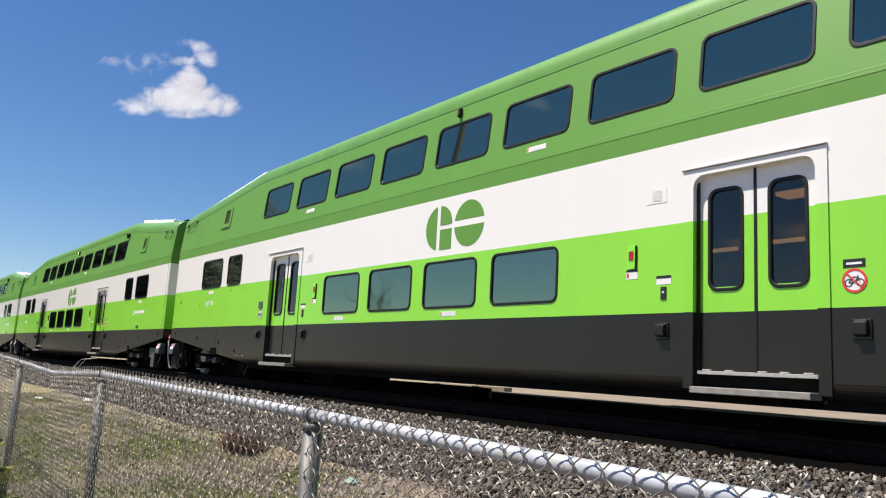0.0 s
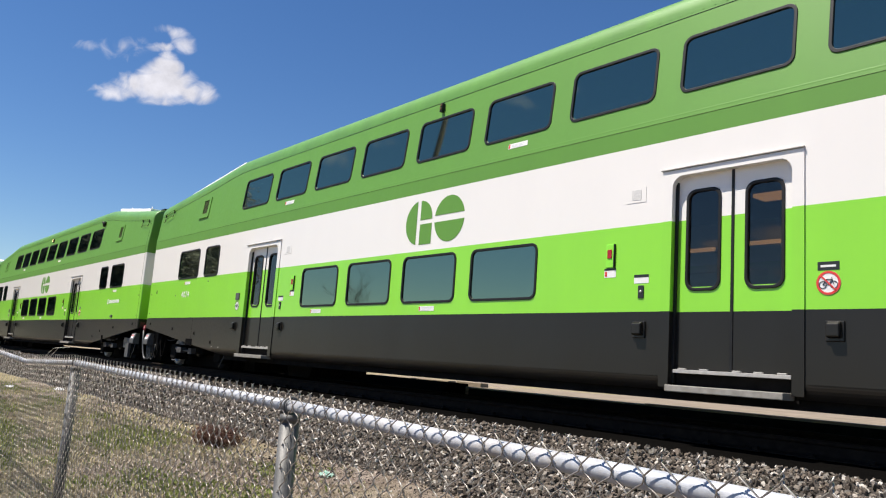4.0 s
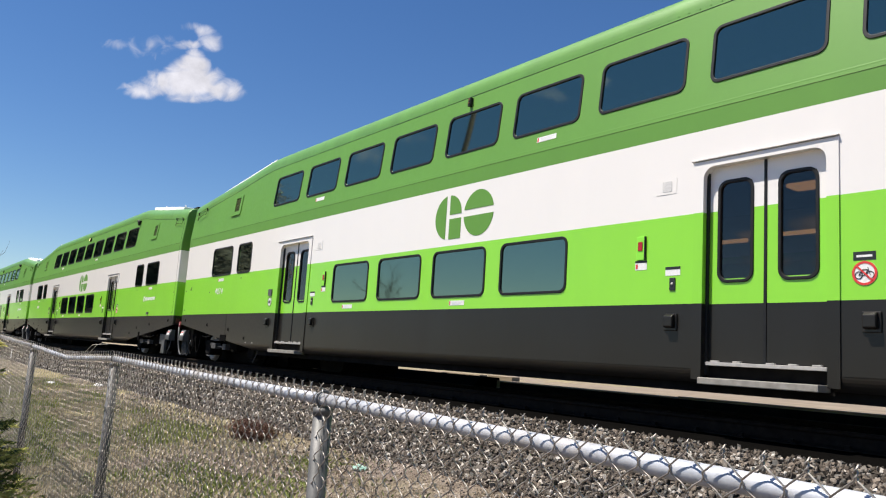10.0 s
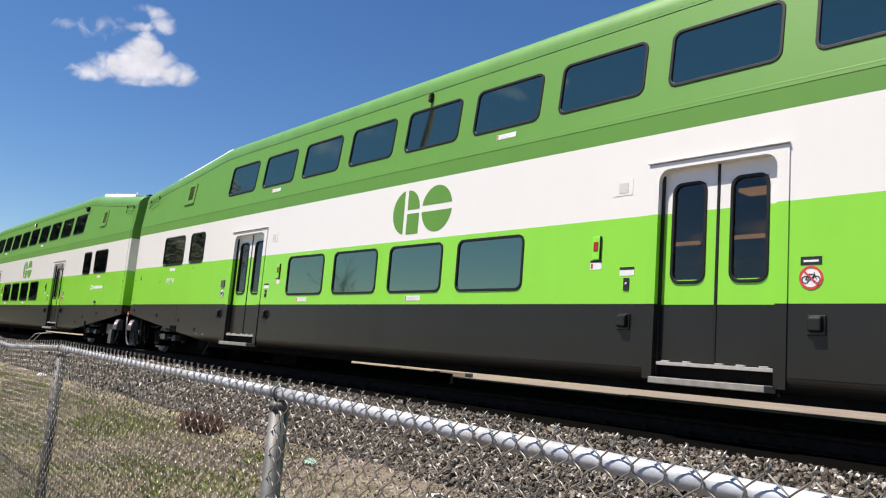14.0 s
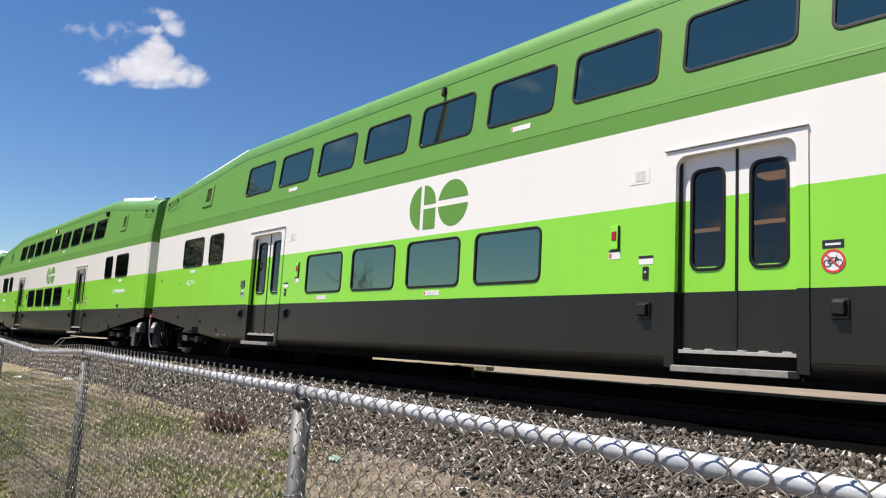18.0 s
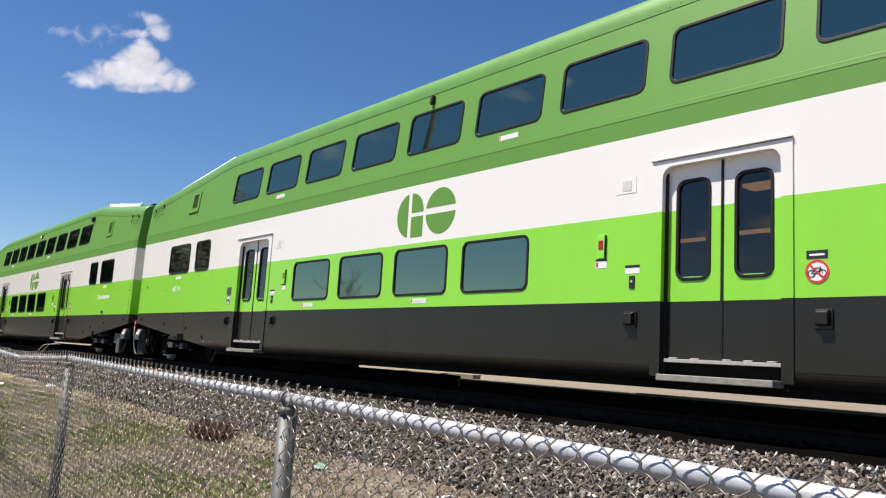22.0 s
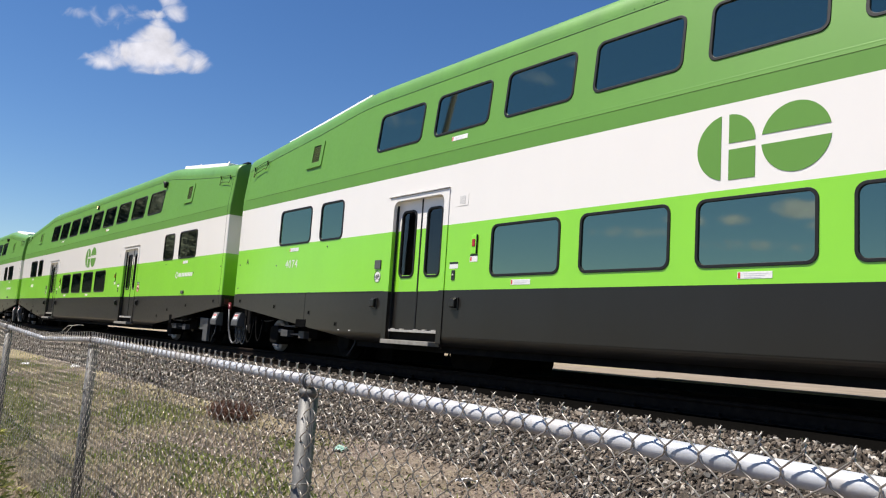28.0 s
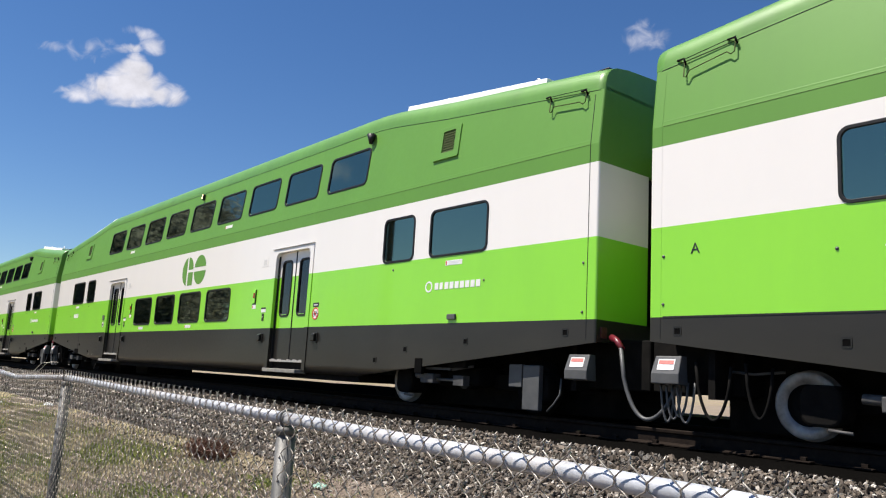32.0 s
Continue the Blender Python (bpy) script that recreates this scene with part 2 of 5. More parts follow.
def stone_material(name, lo, mid, hi, island=True, spec=0.25):
    m, nt, p = nodes_of(name)
    if island:
        g = nt.nodes.new("ShaderNodeNewGeometry")
        src = g.outputs["Random Per Island"]
    else:
        src = noise_tex(nt, 28, 3, 0.6)
    base = ramp(nt, src, [(0.0, lo), (0.3, tuple(c * 0.62 for c in mid)), (0.5, mid), (0.72, (mid[1], mid[1] * 0.95, mid[1] * 0.86)), (0.86, tuple(c * 1.35 for c in mid)), (1.0, hi)])
    mx = nt.nodes.new("ShaderNodeMix")
    mx.data_type, mx.blend_type = "RGBA", "MULTIPLY"
    mx.inputs[0].default_value = 0.6
    nt.links.new(base, mx.inputs[6])
    nt.links.new(ramp(nt, noise_tex(nt, 45, 4), [(0.3, (0.5, 0.47, 0.45)), (0.7, (1, 1, 1))]), mx.inputs[7])
    nt.links.new(mx.outputs[2], p.inputs["Base Color"])
    p.inputs["Roughness"].default_value = 0.85
    p.inputs["Specular IOR Level"].default_value = spec
    bump(nt, p, noise_tex(nt, 60, 4), 0.4, 0.01)
    return m


GROUND = ground_material()
# kept darker than the stones, so that it holds the shade in their gaps
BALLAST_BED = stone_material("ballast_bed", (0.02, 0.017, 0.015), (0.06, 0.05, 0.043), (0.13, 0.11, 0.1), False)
# near-black bed: the shade below the train is put into this colour
SHADE_BED = stone_material("shade_black_track_bed", (0.0025, 0.0024, 0.0023), (0.005, 0.0047, 0.0044), (0.010, 0.0095, 0.009), False, 0.0)
STONE = stone_material("ballast_stone", (0.034, 0.028, 0.022), (0.184, 0.149, 0.118), (0.64, 0.60, 0.54))


def leaf_material(name, a, b, through=0.0):
    m, nt, p = nodes_of(name)
    g = nt.nodes.new("ShaderNodeNewGeometry")
    nt.links.new(ramp(nt, g.outputs["Random Per Island"], [(0.0, a), (1.0, b)]), p.inputs["Base Color"])
    p.inputs["Roughness"].default_value = 0.6
    p.inputs["Specular IOR Level"].default_value = 0.25
    if through:
        tl, ms = nt.nodes.new("ShaderNodeBsdfTranslucent"), nt.nodes.new("ShaderNodeMixShader")
        tl.inputs[0].default_value = (*b, 1)
        ms.inputs[0].default_value = through
        nt.links.new(p.outputs[0], ms.inputs[1])
        nt.links.new(tl.outputs[0], ms.inputs[2])
        nt.links.new(ms.outputs[0], nt.nodes["Material Output"].inputs[0])
    return m


def needle_material(name, lo, hi):
    """Spruce needles with some light through them."""
    m, nt, p = nodes_of(name)
    g = nt.nodes.new("ShaderNodeNewGeometry")
    mx = nt.nodes.new("ShaderNodeMix")
    mx.data_type, mx.blend_type = "RGBA", "MULTIPLY"
    mx.inputs[0].default_value = 0.8
    nt.links.new(ramp(nt, g.outputs["Random Per Island"], [(0.0, lo), (1.0, hi)]), mx.inputs[6])
    nt.links.new(ramp(nt, noise_tex(nt, 7, 3), [(0.36, (0.55, 0.58, 0.5)), (0.62, (1, 1, 1))]), mx.inputs[7])
    nt.links.new(mx.outputs[2], p.inputs["Base Color"])
    p.inputs["Roughness"].default_value, p.inputs["Specular IOR Level"].default_value = 0.6, 0.3
    tl, ms = nt.nodes.new("ShaderNodeBsdfTranslucent"), nt.nodes.new("ShaderNodeMixShader")
    nt.links.new(mx.outputs[2], tl.inputs[0])
    ms.inputs[0].default_value = 0.4
    nt.links.new(p.outputs[0], ms.inputs[1])
    nt.links.new(tl.outputs[0], ms.inputs[2])
    nt.links.new(ms.outputs[0], nt.nodes["Material Output"].inputs[0])
    return m


NEEDLE = needle_material("spruce_needles", (0.07, 0.095, 0.024), (0.24, 0.27, 0.07))
# paler copy of the needles: sunlight on the shoots is put into the colour
SHOOT = needle_material("lit_spruce_shoots", (0.46, 0.46, 0.12), (0.80, 0.74, 0.27))
DEADLEAF = leaf_material("dead_leaf_litter", (0.11, 0.08, 0.062), (0.40, 0.335, 0.275))
GRASSDRY = leaf_material("dry_grass_blades", (0.25, 0.20, 0.13), (0.56, 0.48, 0.335))
GRASSGREEN = leaf_material("green_grass_blades", (0.15, 0.19, 0.045), (0.34, 0.37, 0.115))
STALK = grainy("bleached_stalk", (0.42, 0.38, 0.31), (0.62, 0.57, 0.48), 12, 0.7, bumped=0)
TWIG = leaf_material("brown_twigs", (0.09, 0.045, 0.032), (0.20, 0.105, 0.075))
BARK = grainy("bark", (0.09, 0.07, 0.055), (0.20, 0.165, 0.13), 9, 0.9, bumped=0.6, dist=0.02, stretch=(1, 1, 0.2))
POLETIMBER = grainy("tarred_pole_timber", (0.028, 0.022, 0.018), (0.07, 0.056, 0.045), 7, 0.85, stretch=(1, 1, 0.15))
PLASTIC = grainy("pale_green_plastic", (0.25, 0.40, 0.33), (0.40, 0.55, 0.47), 12, 0.3)


def rail_material():
    """Old galvanised pipe: pale zinc, dull patches, a few brown stains."""
    m, nt, p = nodes_of("galvanised_top_rail")
    f = noise_tex(nt, 9, 7, 0.7)
    zinc = ramp(nt, f, [(0.28, (0.29, 0.305, 0.33)), (0.5, (0.44, 0.455, 0.487)), (0.72, (0.575, 0.585, 0.612))])
    spots = ramp(nt, noise_tex(nt, 3.3, 8, 0.75), [(0.48, (1, 1, 1)), (0.62, (0.72, 0.60, 0.47)), (0.75, (0.5, 0.4, 0.32))])
    mx = nt.nodes.new("ShaderNodeMix")
    mx.data_type, mx.blend_type = "RGBA", "MULTIPLY"
    mx.inputs[0].default_value = 0.7
    nt.links.new(zinc, mx.inputs[6])
    nt.links.new(spots, mx.inputs[7])
    nt.links.new(mx.outputs[2], p.inputs["Base Color"])
    p.inputs["Metallic"].default_value, p.inputs["Roughness"].default_value = 0.15, 0.48
    bump(nt, p, noise_tex(nt, 130, 4), 0.15, 0.002)
    return m


RAILPIPE = rail_material()
FOLIAGE = leaf_material("pale_spring_foliage", (0.23, 0.24, 0.235), (0.28, 0.285, 0.28), 0.6)

# ---- mesh building ----


class Build:
    """Collects vertices and faces, with a material slot and a smooth flag a face."""

    def __init__(self):
        self.v, self.f, self.m, self.s = [], [], [], []

    def add(self, verts, faces, slot=0, smooth=False):
        n = len(self.v)
        self.v += [tuple(p) for p in verts]
        self.f += [tuple(i + n for i in q) for q in faces]
        self.m += [slot] * len(faces)
        self.s += [smooth] * len(faces)
        return self

    def box(self, x0, x1, y0, y1, z0, z1, slot=0):
        vs = [(x, y, z) for x in (x0, x1) for y in (y0, y1) for z in (z0, z1)]
        return self.add(vs, [(0, 1, 3, 2), (4, 6, 7, 5), (0, 4, 5, 1), (2, 3, 7, 6), (0, 2, 6, 4), (1, 5, 7, 3)], slot)

    def tube(self, pts, r, n=8, slot=0, caps=True, r2=None):
        pts = [Vector(p) for p in pts]
        rings, up = [], None
        for i, p in enumerate(pts):
            d = (pts[min(i + 1, len(pts) - 1)] - pts[max(i - 1, 0)]).normalized()
            if up is None:
                up = d.orthogonal().normalized()
            up = (up - d * up.dot(d)).normalized()
            side = d.cross(up)
            rr = r if r2 is None else r + (r2 - r) * i / max(1, len(pts) - 1)
            rings += [p + (up * math.cos(a) + side * math.sin(a)) * rr for a in (2 * math.pi * k / n for k in range(n))]
        fs = [(i * n + k, i * n + (k + 1) % n, (i + 1) * n + (k + 1) % n, (i + 1) * n + k) for i in range(len(pts) - 1) for k in range(n)]
        self.add(rings, fs, slot, n > 5)
        if caps:
            b = len(self.v) - len(rings)
            self.f += [tuple(b + k for k in reversed(range(n))), tuple(b + (len(pts) - 1) * n + k for k in range(n))]
            self.m += [slot] * 2
            self.s += [False] * 2
        return self

    def prism(self, poly, y0, y1, slot=0):
        """A polygon in x, z pushed from y0 to y1."""
        n = len(poly)
        vs = [(x, y0, z) for x, z in poly] + [(x, y1, z) for x, z in poly]
        fs = [tuple(range(n)), tuple(reversed(range(n, 2 * n)))] + [(i, i + n, (i + 1) % n + n, (i + 1) % n) for i in range(n)]
        return self.add(vs, fs, slot)

    def ring(self, outer, inner, y0, y1, slot=0, smooth=False):
        """A closed frame between two outlines in x, z with as many points each."""
        n = len(outer)
        vs = [(x, y, z) for y in (y0, y1) for o in (outer, inner) for x, z in o]
        fs = []
        for i in range(n):
            j = (i + 1) % n
            fs += [(i, j, n + j, n + i), (2 * n + i, 3 * n + i, 3 * n + j, 2 * n + j), (i, 2 * n + i, 2 * n + j, j), (n + i, n + j, 3 * n + j, 3 * n + i)]
        return self.add(vs, fs, slot, smooth)

    def lathe(self, profile, n=32, slot=0, smooth=True):
        """A profile of (radius, y) turned about the y axis."""
        k = len(profile)
        vs = [(r * math.cos(a), y, r * math.sin(a)) for a in (2 * math.pi * i / n for i in range(n)) for r, y in profile]
        fs = [(i * k + j, i * k + j + 1, ((i + 1) % n) * k + j + 1, ((i + 1) % n) * k + j) for i in range(n) for j in range(k - 1)]
        return self.add(vs, fs, slot, smooth)

    def mesh(self, name, mats, bevel=0.0, weld=False):
        me = bpy.data.meshes.new(name)
        me.from_pydata(self.v, [], self.f)
        me.polygons.foreach_set("material_index", self.m)
        me.polygons.foreach_set("use_smooth", self.s)
        for mat in mats if isinstance(mats, (list, tuple)) else [mats]:
            me.materials.append(mat)
        bm = bmesh.new()
        bm.from_mesh(me)
        if weld:
            bmesh.ops.remove_doubles(bm, verts=bm.verts, dist=0.0003)
        bmesh.ops.recalc_face_normals(bm, faces=bm.faces)
        if bevel:
            sharp = [e for e in bm.edges if len(e.link_faces) == 2 and e.calc_face_angle() > 0.6]
            bmesh.ops.bevel(bm, geom=sharp, offset=bevel, segments=2, affect="EDGES", profile=0.5)
        bm.to_mesh(me)
        bm.free()
        return me


def part(name, built, mats, parent=None, label="", bevel=0.0, at=None):
    me = built if isinstance(built, bpy.types.Mesh) else built.mesh(name, mats, bevel)
    ob = new(name, me)
    ob.parent = parent
    if at is not None:
        ob.matrix_basis = at
    return tagged(ob, label)


def thing(name, label, category, group="", kind="", at=None):
    ob = new(name)
    if at is not None:
        ob.matrix_basis = at
    return tagged(ob, label, category, group, kind)


def rounded(x0, x1, z0, z1, r, n=5):
    """The outline of a rounded rectangle."""
    out = []
    for cx, cz, a0 in ((x1 - r, z1 - r, 0), (x0 + r, z1 - r, 90), (x0 + r, z0 + r, 180), (x1 - r, z0 + r, 270)):
        out += [(cx + r * math.cos(radians(a0 + 90 * i / n)), cz + r * math.sin(radians(a0 + 90 * i / n))) for i in range(n + 1)]
    return out


def disc(cx, cz, r, a0=0, a1=360, n=28):
    return [(cx + r * math.cos(radians(a0 + (a1 - a0) * i / n)), cz + r * math.sin(radians(a0 + (a1 - a0) * i / n))) for i in range(n + (a1 - a0 < 360))]


def loose(name, verts, faces, mat, label, category):
    """One mesh of many small pieces that nobody could count."""
    me = bpy.data.meshes.new(name)
    me.from_pydata(verts, [], faces)
    me.materials.append(mat)
    return tagged(new(name, me), label, category, kind="stuff")


# ---- ground and track ----
TRACK_Y = 8.7
GROUND_Z = -0.93
# the bank, across the track: y, height below the rail's top
BANK = [(-1500, -1.0), (-300, -1.0), (-60, -1.0), (-20, -0.98), (-8, -0.96), (-3, -0.95), (0, -0.94), (1, -0.935), (2, -0.93), (3, -0.93),
        (3.6, -0.93), (4.1, -0.925), (4.6, -0.91), (5.0, -0.87), (5.25, -0.80), (5.6, -0.67), (6.0, -0.52), (6.4, -0.37), (6.75, -0.25),
        (7.05, -0.20), (7.4, -0.19), (8.7, -0.19), (10.1, -0.2), (10.4, -0.3), (14, -0.3), (40, -0.3), (300, -0.5), (1500, -0.6)]


def bank_height(y):
    return float(np.interp(y, [b[0] for b in BANK], [b[1] for b in BANK]))


def build_ground():
    xs = [-2500, -800, -300, -150, -90, -70, -56] + [-50 + i * 0.5 for i in range(110)] + [6, 10, 20, 60, 200, 800, 2500]
    ys = []
    for (a, _), (b, _) in zip(BANK, BANK[1:]):
        steps = max(1, round((b - a) / 0.3)) if -1 <= a < 7.1 else 1
        ys += [a + (b - a) * i / steps for i in range(steps)]
    ys.append(BANK[-1][0])
    b = Build()
    vs, fs = [], []
    for x in xs:
        for y in ys:
            near = 1.0 if abs(x) < 52 and -2 < y < 5.4 else 0.0
            dz = near * (0.035 * noise.noise((x * 0.5, y * 0.6, 0)) + 0.02 * noise.noise((x * 1.9, y * 2.1, 3)))
            vs.append((x, y, bank_height(y) + dz))
    n = len(ys)
    for i in range(len(xs) - 1):
        for j in range(n - 1):
            fs.append((i * n + j, (i + 1) * n + j, (i + 1) * n + j + 1, i * n + j + 1))
    b.add(vs, fs, 0, True)
    for k, q in enumerate(fs):
        y = (vs[q[0]][1] + vs[q[2]][1]) / 2
        # slot 2 carries the painted shade of the train
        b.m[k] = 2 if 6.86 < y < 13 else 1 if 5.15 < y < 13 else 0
    me = bpy.data.meshes.new("ground")
    me.from_pydata(b.v, [], b.f)
    me.polygons.foreach_set("material_index", b.m)
    me.polygons.foreach_set("use_smooth", b.s)
    me.materials.append(GROUND)
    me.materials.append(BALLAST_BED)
    me.materials.append(SHADE_BED)
    tagged(new("ground", me), "dry grass and bare dirt below a stone railway bank", "ground", kind="structure")


def rail_outline():
    h = [(-0.07, -0.18), (-0.07, -0.168), (-0.012, -0.145), (-0.009, -0.05), (-0.034, -0.036), (-0.036, -0.008), (-0.026, 0.0)]
    return h + [(-x, z) for x, z in reversed(h)]


def build_track():
    tr = thing("track", "shaded rusty railway track on dark timber sleepers", "track", kind="structure")
    prof = rail_outline()
    for side in (-1, 1):
        b = Build()
        n = len(prof)
        y0 = TRACK_Y - 0.26 + side * 0.7535
        vs = [(x, y0 + y, z) for x in (-260, 60) for y, z in prof]
        b.add(vs, [tuple(range(n)), tuple(reversed(range(n, 2 * n)))] + [(i, i + n, (i + 1) % n + n, (i + 1) % n) for i in range(n)])
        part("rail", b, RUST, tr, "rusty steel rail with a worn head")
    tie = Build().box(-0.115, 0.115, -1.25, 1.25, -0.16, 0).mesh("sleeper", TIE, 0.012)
    for i in range(112):
        x = 2.5 - 0.56 * i
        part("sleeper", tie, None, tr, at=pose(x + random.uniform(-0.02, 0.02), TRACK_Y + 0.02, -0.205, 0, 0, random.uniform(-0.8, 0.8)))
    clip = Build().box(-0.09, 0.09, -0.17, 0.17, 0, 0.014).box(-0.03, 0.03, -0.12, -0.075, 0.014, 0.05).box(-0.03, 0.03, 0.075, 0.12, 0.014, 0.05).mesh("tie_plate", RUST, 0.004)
    for i in range(60):
        part("tie_plate", clip, None, tr, at=pose(2.5 - 0.56 * i, TRACK_Y - 1.0135, -0.176))
    pl = thing("platform", "low sunlit platform with a pale timber edge", "platform", kind="structure")
    part("platform_surface", Build().box(-13.6, 40, 12.15, 30.0, -0.35, 0.050), ASPHALT, pl)
    for i in range(11):
        x = 41.2 - i * 5.0
        part("edge_timber", Build().box(x - 4.97, x, 11.9, 12.145, -0.3, 0.055 + random.uniform(-0.012, 0.010)), PLATFORM, pl, bevel=0.012)
    for x0, x1, z in ((-17.5, -16.65, -0.02), (-16.4, -15.05, -0.01), (-14.75, -13.85, 0.0)):
        part("edge_timber", Build().box(x0, x1, 12.45, 12.7, -0.36, z + 0.145), PLATFORM, pl, bevel=0.012)
    # black sheet over the timber faces, in place of the shade on them
    part("shade_board", Build().box(-13.6, 41.2, 11.86, 11.895, -0.34, 0.018), DARK, pl, "black sheet for the shade on the platform's edge")
    # an added near-black ridge holds the train's shadow where the platform has ended
    rows = [(11.0, -0.35), (11.4, 0.07), (11.7, 0.115), (12.0, 0.11), (12.2, -0.35)]
    xs = [-190 + 1.762 * i for i in range(101)]
    vs = [(x, y, z + 0.025 * noise.noise((x * 1.3, y * 2.0, 5.0))) for x in xs for y, z in rows]
    fs = [(i * 5 + j, i * 5 + j + 1, i * 5 + j + 6, i * 5 + j + 5) for i in range(100) for j in range(4)]
    rd = thing("shade_ridge", "low near-black ridge added for the shadow beyond the train", "ballast", kind="structure")
    part("ridge_shell", Build().add(vs, fs, 0, True), SHADE_BED, rd)


# ---- fence ----
# post top centres at the rail: x, y, z
POSTS = [(4.3, 0.91, 0.245), (1.04, 1.07, 0.255), (-2.235, 1.226, 0.270), (-5.47, 1.382, 0.287), (-8.3, 1.335, 0.297), (-11.4, 1.42, 0.356), (-14.5, 1.575, 0.39), (-17.6, 1.73, 0.41), (-20.7, 1.88, 0.42)]
KINK = (-7.2, 1.43, 0.232)


def build_fence():
    fence = thing("chain_link_fence", "galvanised chain link fence with a bright top rail along the railway", "fence")
    line = []
    for i, p in enumerate(POSTS):
        line.append(Vector(p))
        if i == 3:
            line.append(Vector(KINK))
    for i, (x, y, z) in enumerate(POSTS):
        post = Build().tube([(x, y, GROUND_Z - 0.25), (x, y, z - 0.045)], 0.031, 14)
        po = part("post", post, GALVPOST, fence, "weathered grey steel post")
        d = (line[1] - line[0]).normalized()
        cap = Build().tube([(x, y, z - 0.05), (x, y, z - 0.026)], 0.0325, 14)
        eye = [(x, y + 0.0265 * math.cos(a), z + 0.0265 * math.sin(a)) for a in (2 * math.pi * k / 16 for k in range(17))]
        cap.tube(eye, 0.0045, 6, caps=False)
        part("post_cap", cap, GALVPOST, po, "loop cap around the rail")
        for zz in (z - 0.34, z - 0.62, z - 0.9):
            tie = [(x + 0.036 * math.cos(a), y + 0.039 * math.sin(a), zz + 0.004 * a) for a in (2 * math.pi * k / 12 for k in range(14))]
            part("tie_wire", Build().tube(tie, 0.0022, 4), GALVPOST, po)
    for a, b in zip(line, line[1:]):
        sag = 0.004 if (b - a).length > 2 else 0
        pts = [a.lerp(b, k / 8) - Vector((0, 0, sag * math.sin(math.pi * k / 8))) for k in range(9)]
        part("top_rail", Build().tube(pts, 0.0190, 16), RAILPIPE, fence, "bright galvanised top rail")
    for x, y, z in ((-9.6, 1.33, 0.19), (-9.35, 1.33, -0.19)):
        part("tag", Build().box(x - 0.012, x + 0.012, y - 0.002, y + 0.002, z - 0.05, z + 0.04), LABELW, fence, "small white plastic tag")
    # woven mesh: each wire zigzags up and down and hooks round its neighbours
    half, wire, n = 0.0355, 0.0018, 5
    for a, b in zip(line, line[1:]):
        L = (b - a).length
        d = (b - a) / L
        flat = Vector((d.x, d.y, 0)).normalized()
        out = Vector((-flat.y, flat.x, 0))
        if out.y > 0:
            out = -out
        far = a.x < -9
        vs, fs = [], []
        cs = [(math.cos(2 * math.pi * k / n), math.sin(2 * math.pi * k / n)) for k in range(n)]
        for w in range(int(L / half)):
            foot = a + d * (w * half) + out * 0.0252
            flip = w % 2
            # the cut ends: neighbours twisted together in pairs above the rail
            knot = foot + d * (half * (0.5 if flip else -0.5))
            pts = []
            for k in range(6, -1, -1):
                t = 1.25 * k + (math.pi if flip else 0.0)
                pts.append(knot + Vector((0, 0, 0.031 + 0.0038 * k)) + (d * math.cos(t) + out * math.sin(t)) * (0.0026 if k < 6 else 0.005))
            for r in range(1, 34 if not far else 29):
                side = 1 if (r + flip) % 2 else -1
                wob = 0.0035 * noise.noise((w * 0.31 + a.x, r * 0.27, 0.5))
                mid = foot + d * (side * half * 0.53 + wob) + Vector((0, 0, 0.033 - r * half)) + out * (2 * wob)
                # a short upright hook round the neighbour, passing from back to front
                if r > 1:
                    pts.append(pts[-1].lerp(mid + Vector((0, 0, 0.0065)), 0.5) + out * (0.0034 * side))
                pts.append(mid + Vector((0, 0, 0.0065)) - d * (side * 0.0022) + out * (0.0034 * side))
                pts.append(mid - Vector((0, 0, 0.0065)) - d * (side * 0.0022) - out * (0.0034 * side))
            base = len(vs)
            for i, p in enumerate(pts):
                tan = pts[min(i + 1, len(pts) - 1)] - pts[max(i - 1, 0)]
                across = tan.cross(out).normalized() * wire
                for c, q in cs:
                    vs.append(tuple(p + across * c + out * (q * wire)))
            for i in range(len(pts) - 1):
                for k in range(n):
                    fs.append((base + i * n + k, base + i * n + (k + 1) % n, base + (i + 1) * n + (k + 1) % n, base + (i + 1) * n + k))
        me = bpy.data.meshes.new("wire_mesh")
        me.from_pydata(vs, [], fs)
        me.polygons.foreach_set("use_smooth", [True] * len(fs))
        me.materials.append(WIRE)
        part("wire_mesh", me, None, fence, "woven diamond wire mesh")


# ---- small growth and stones ----


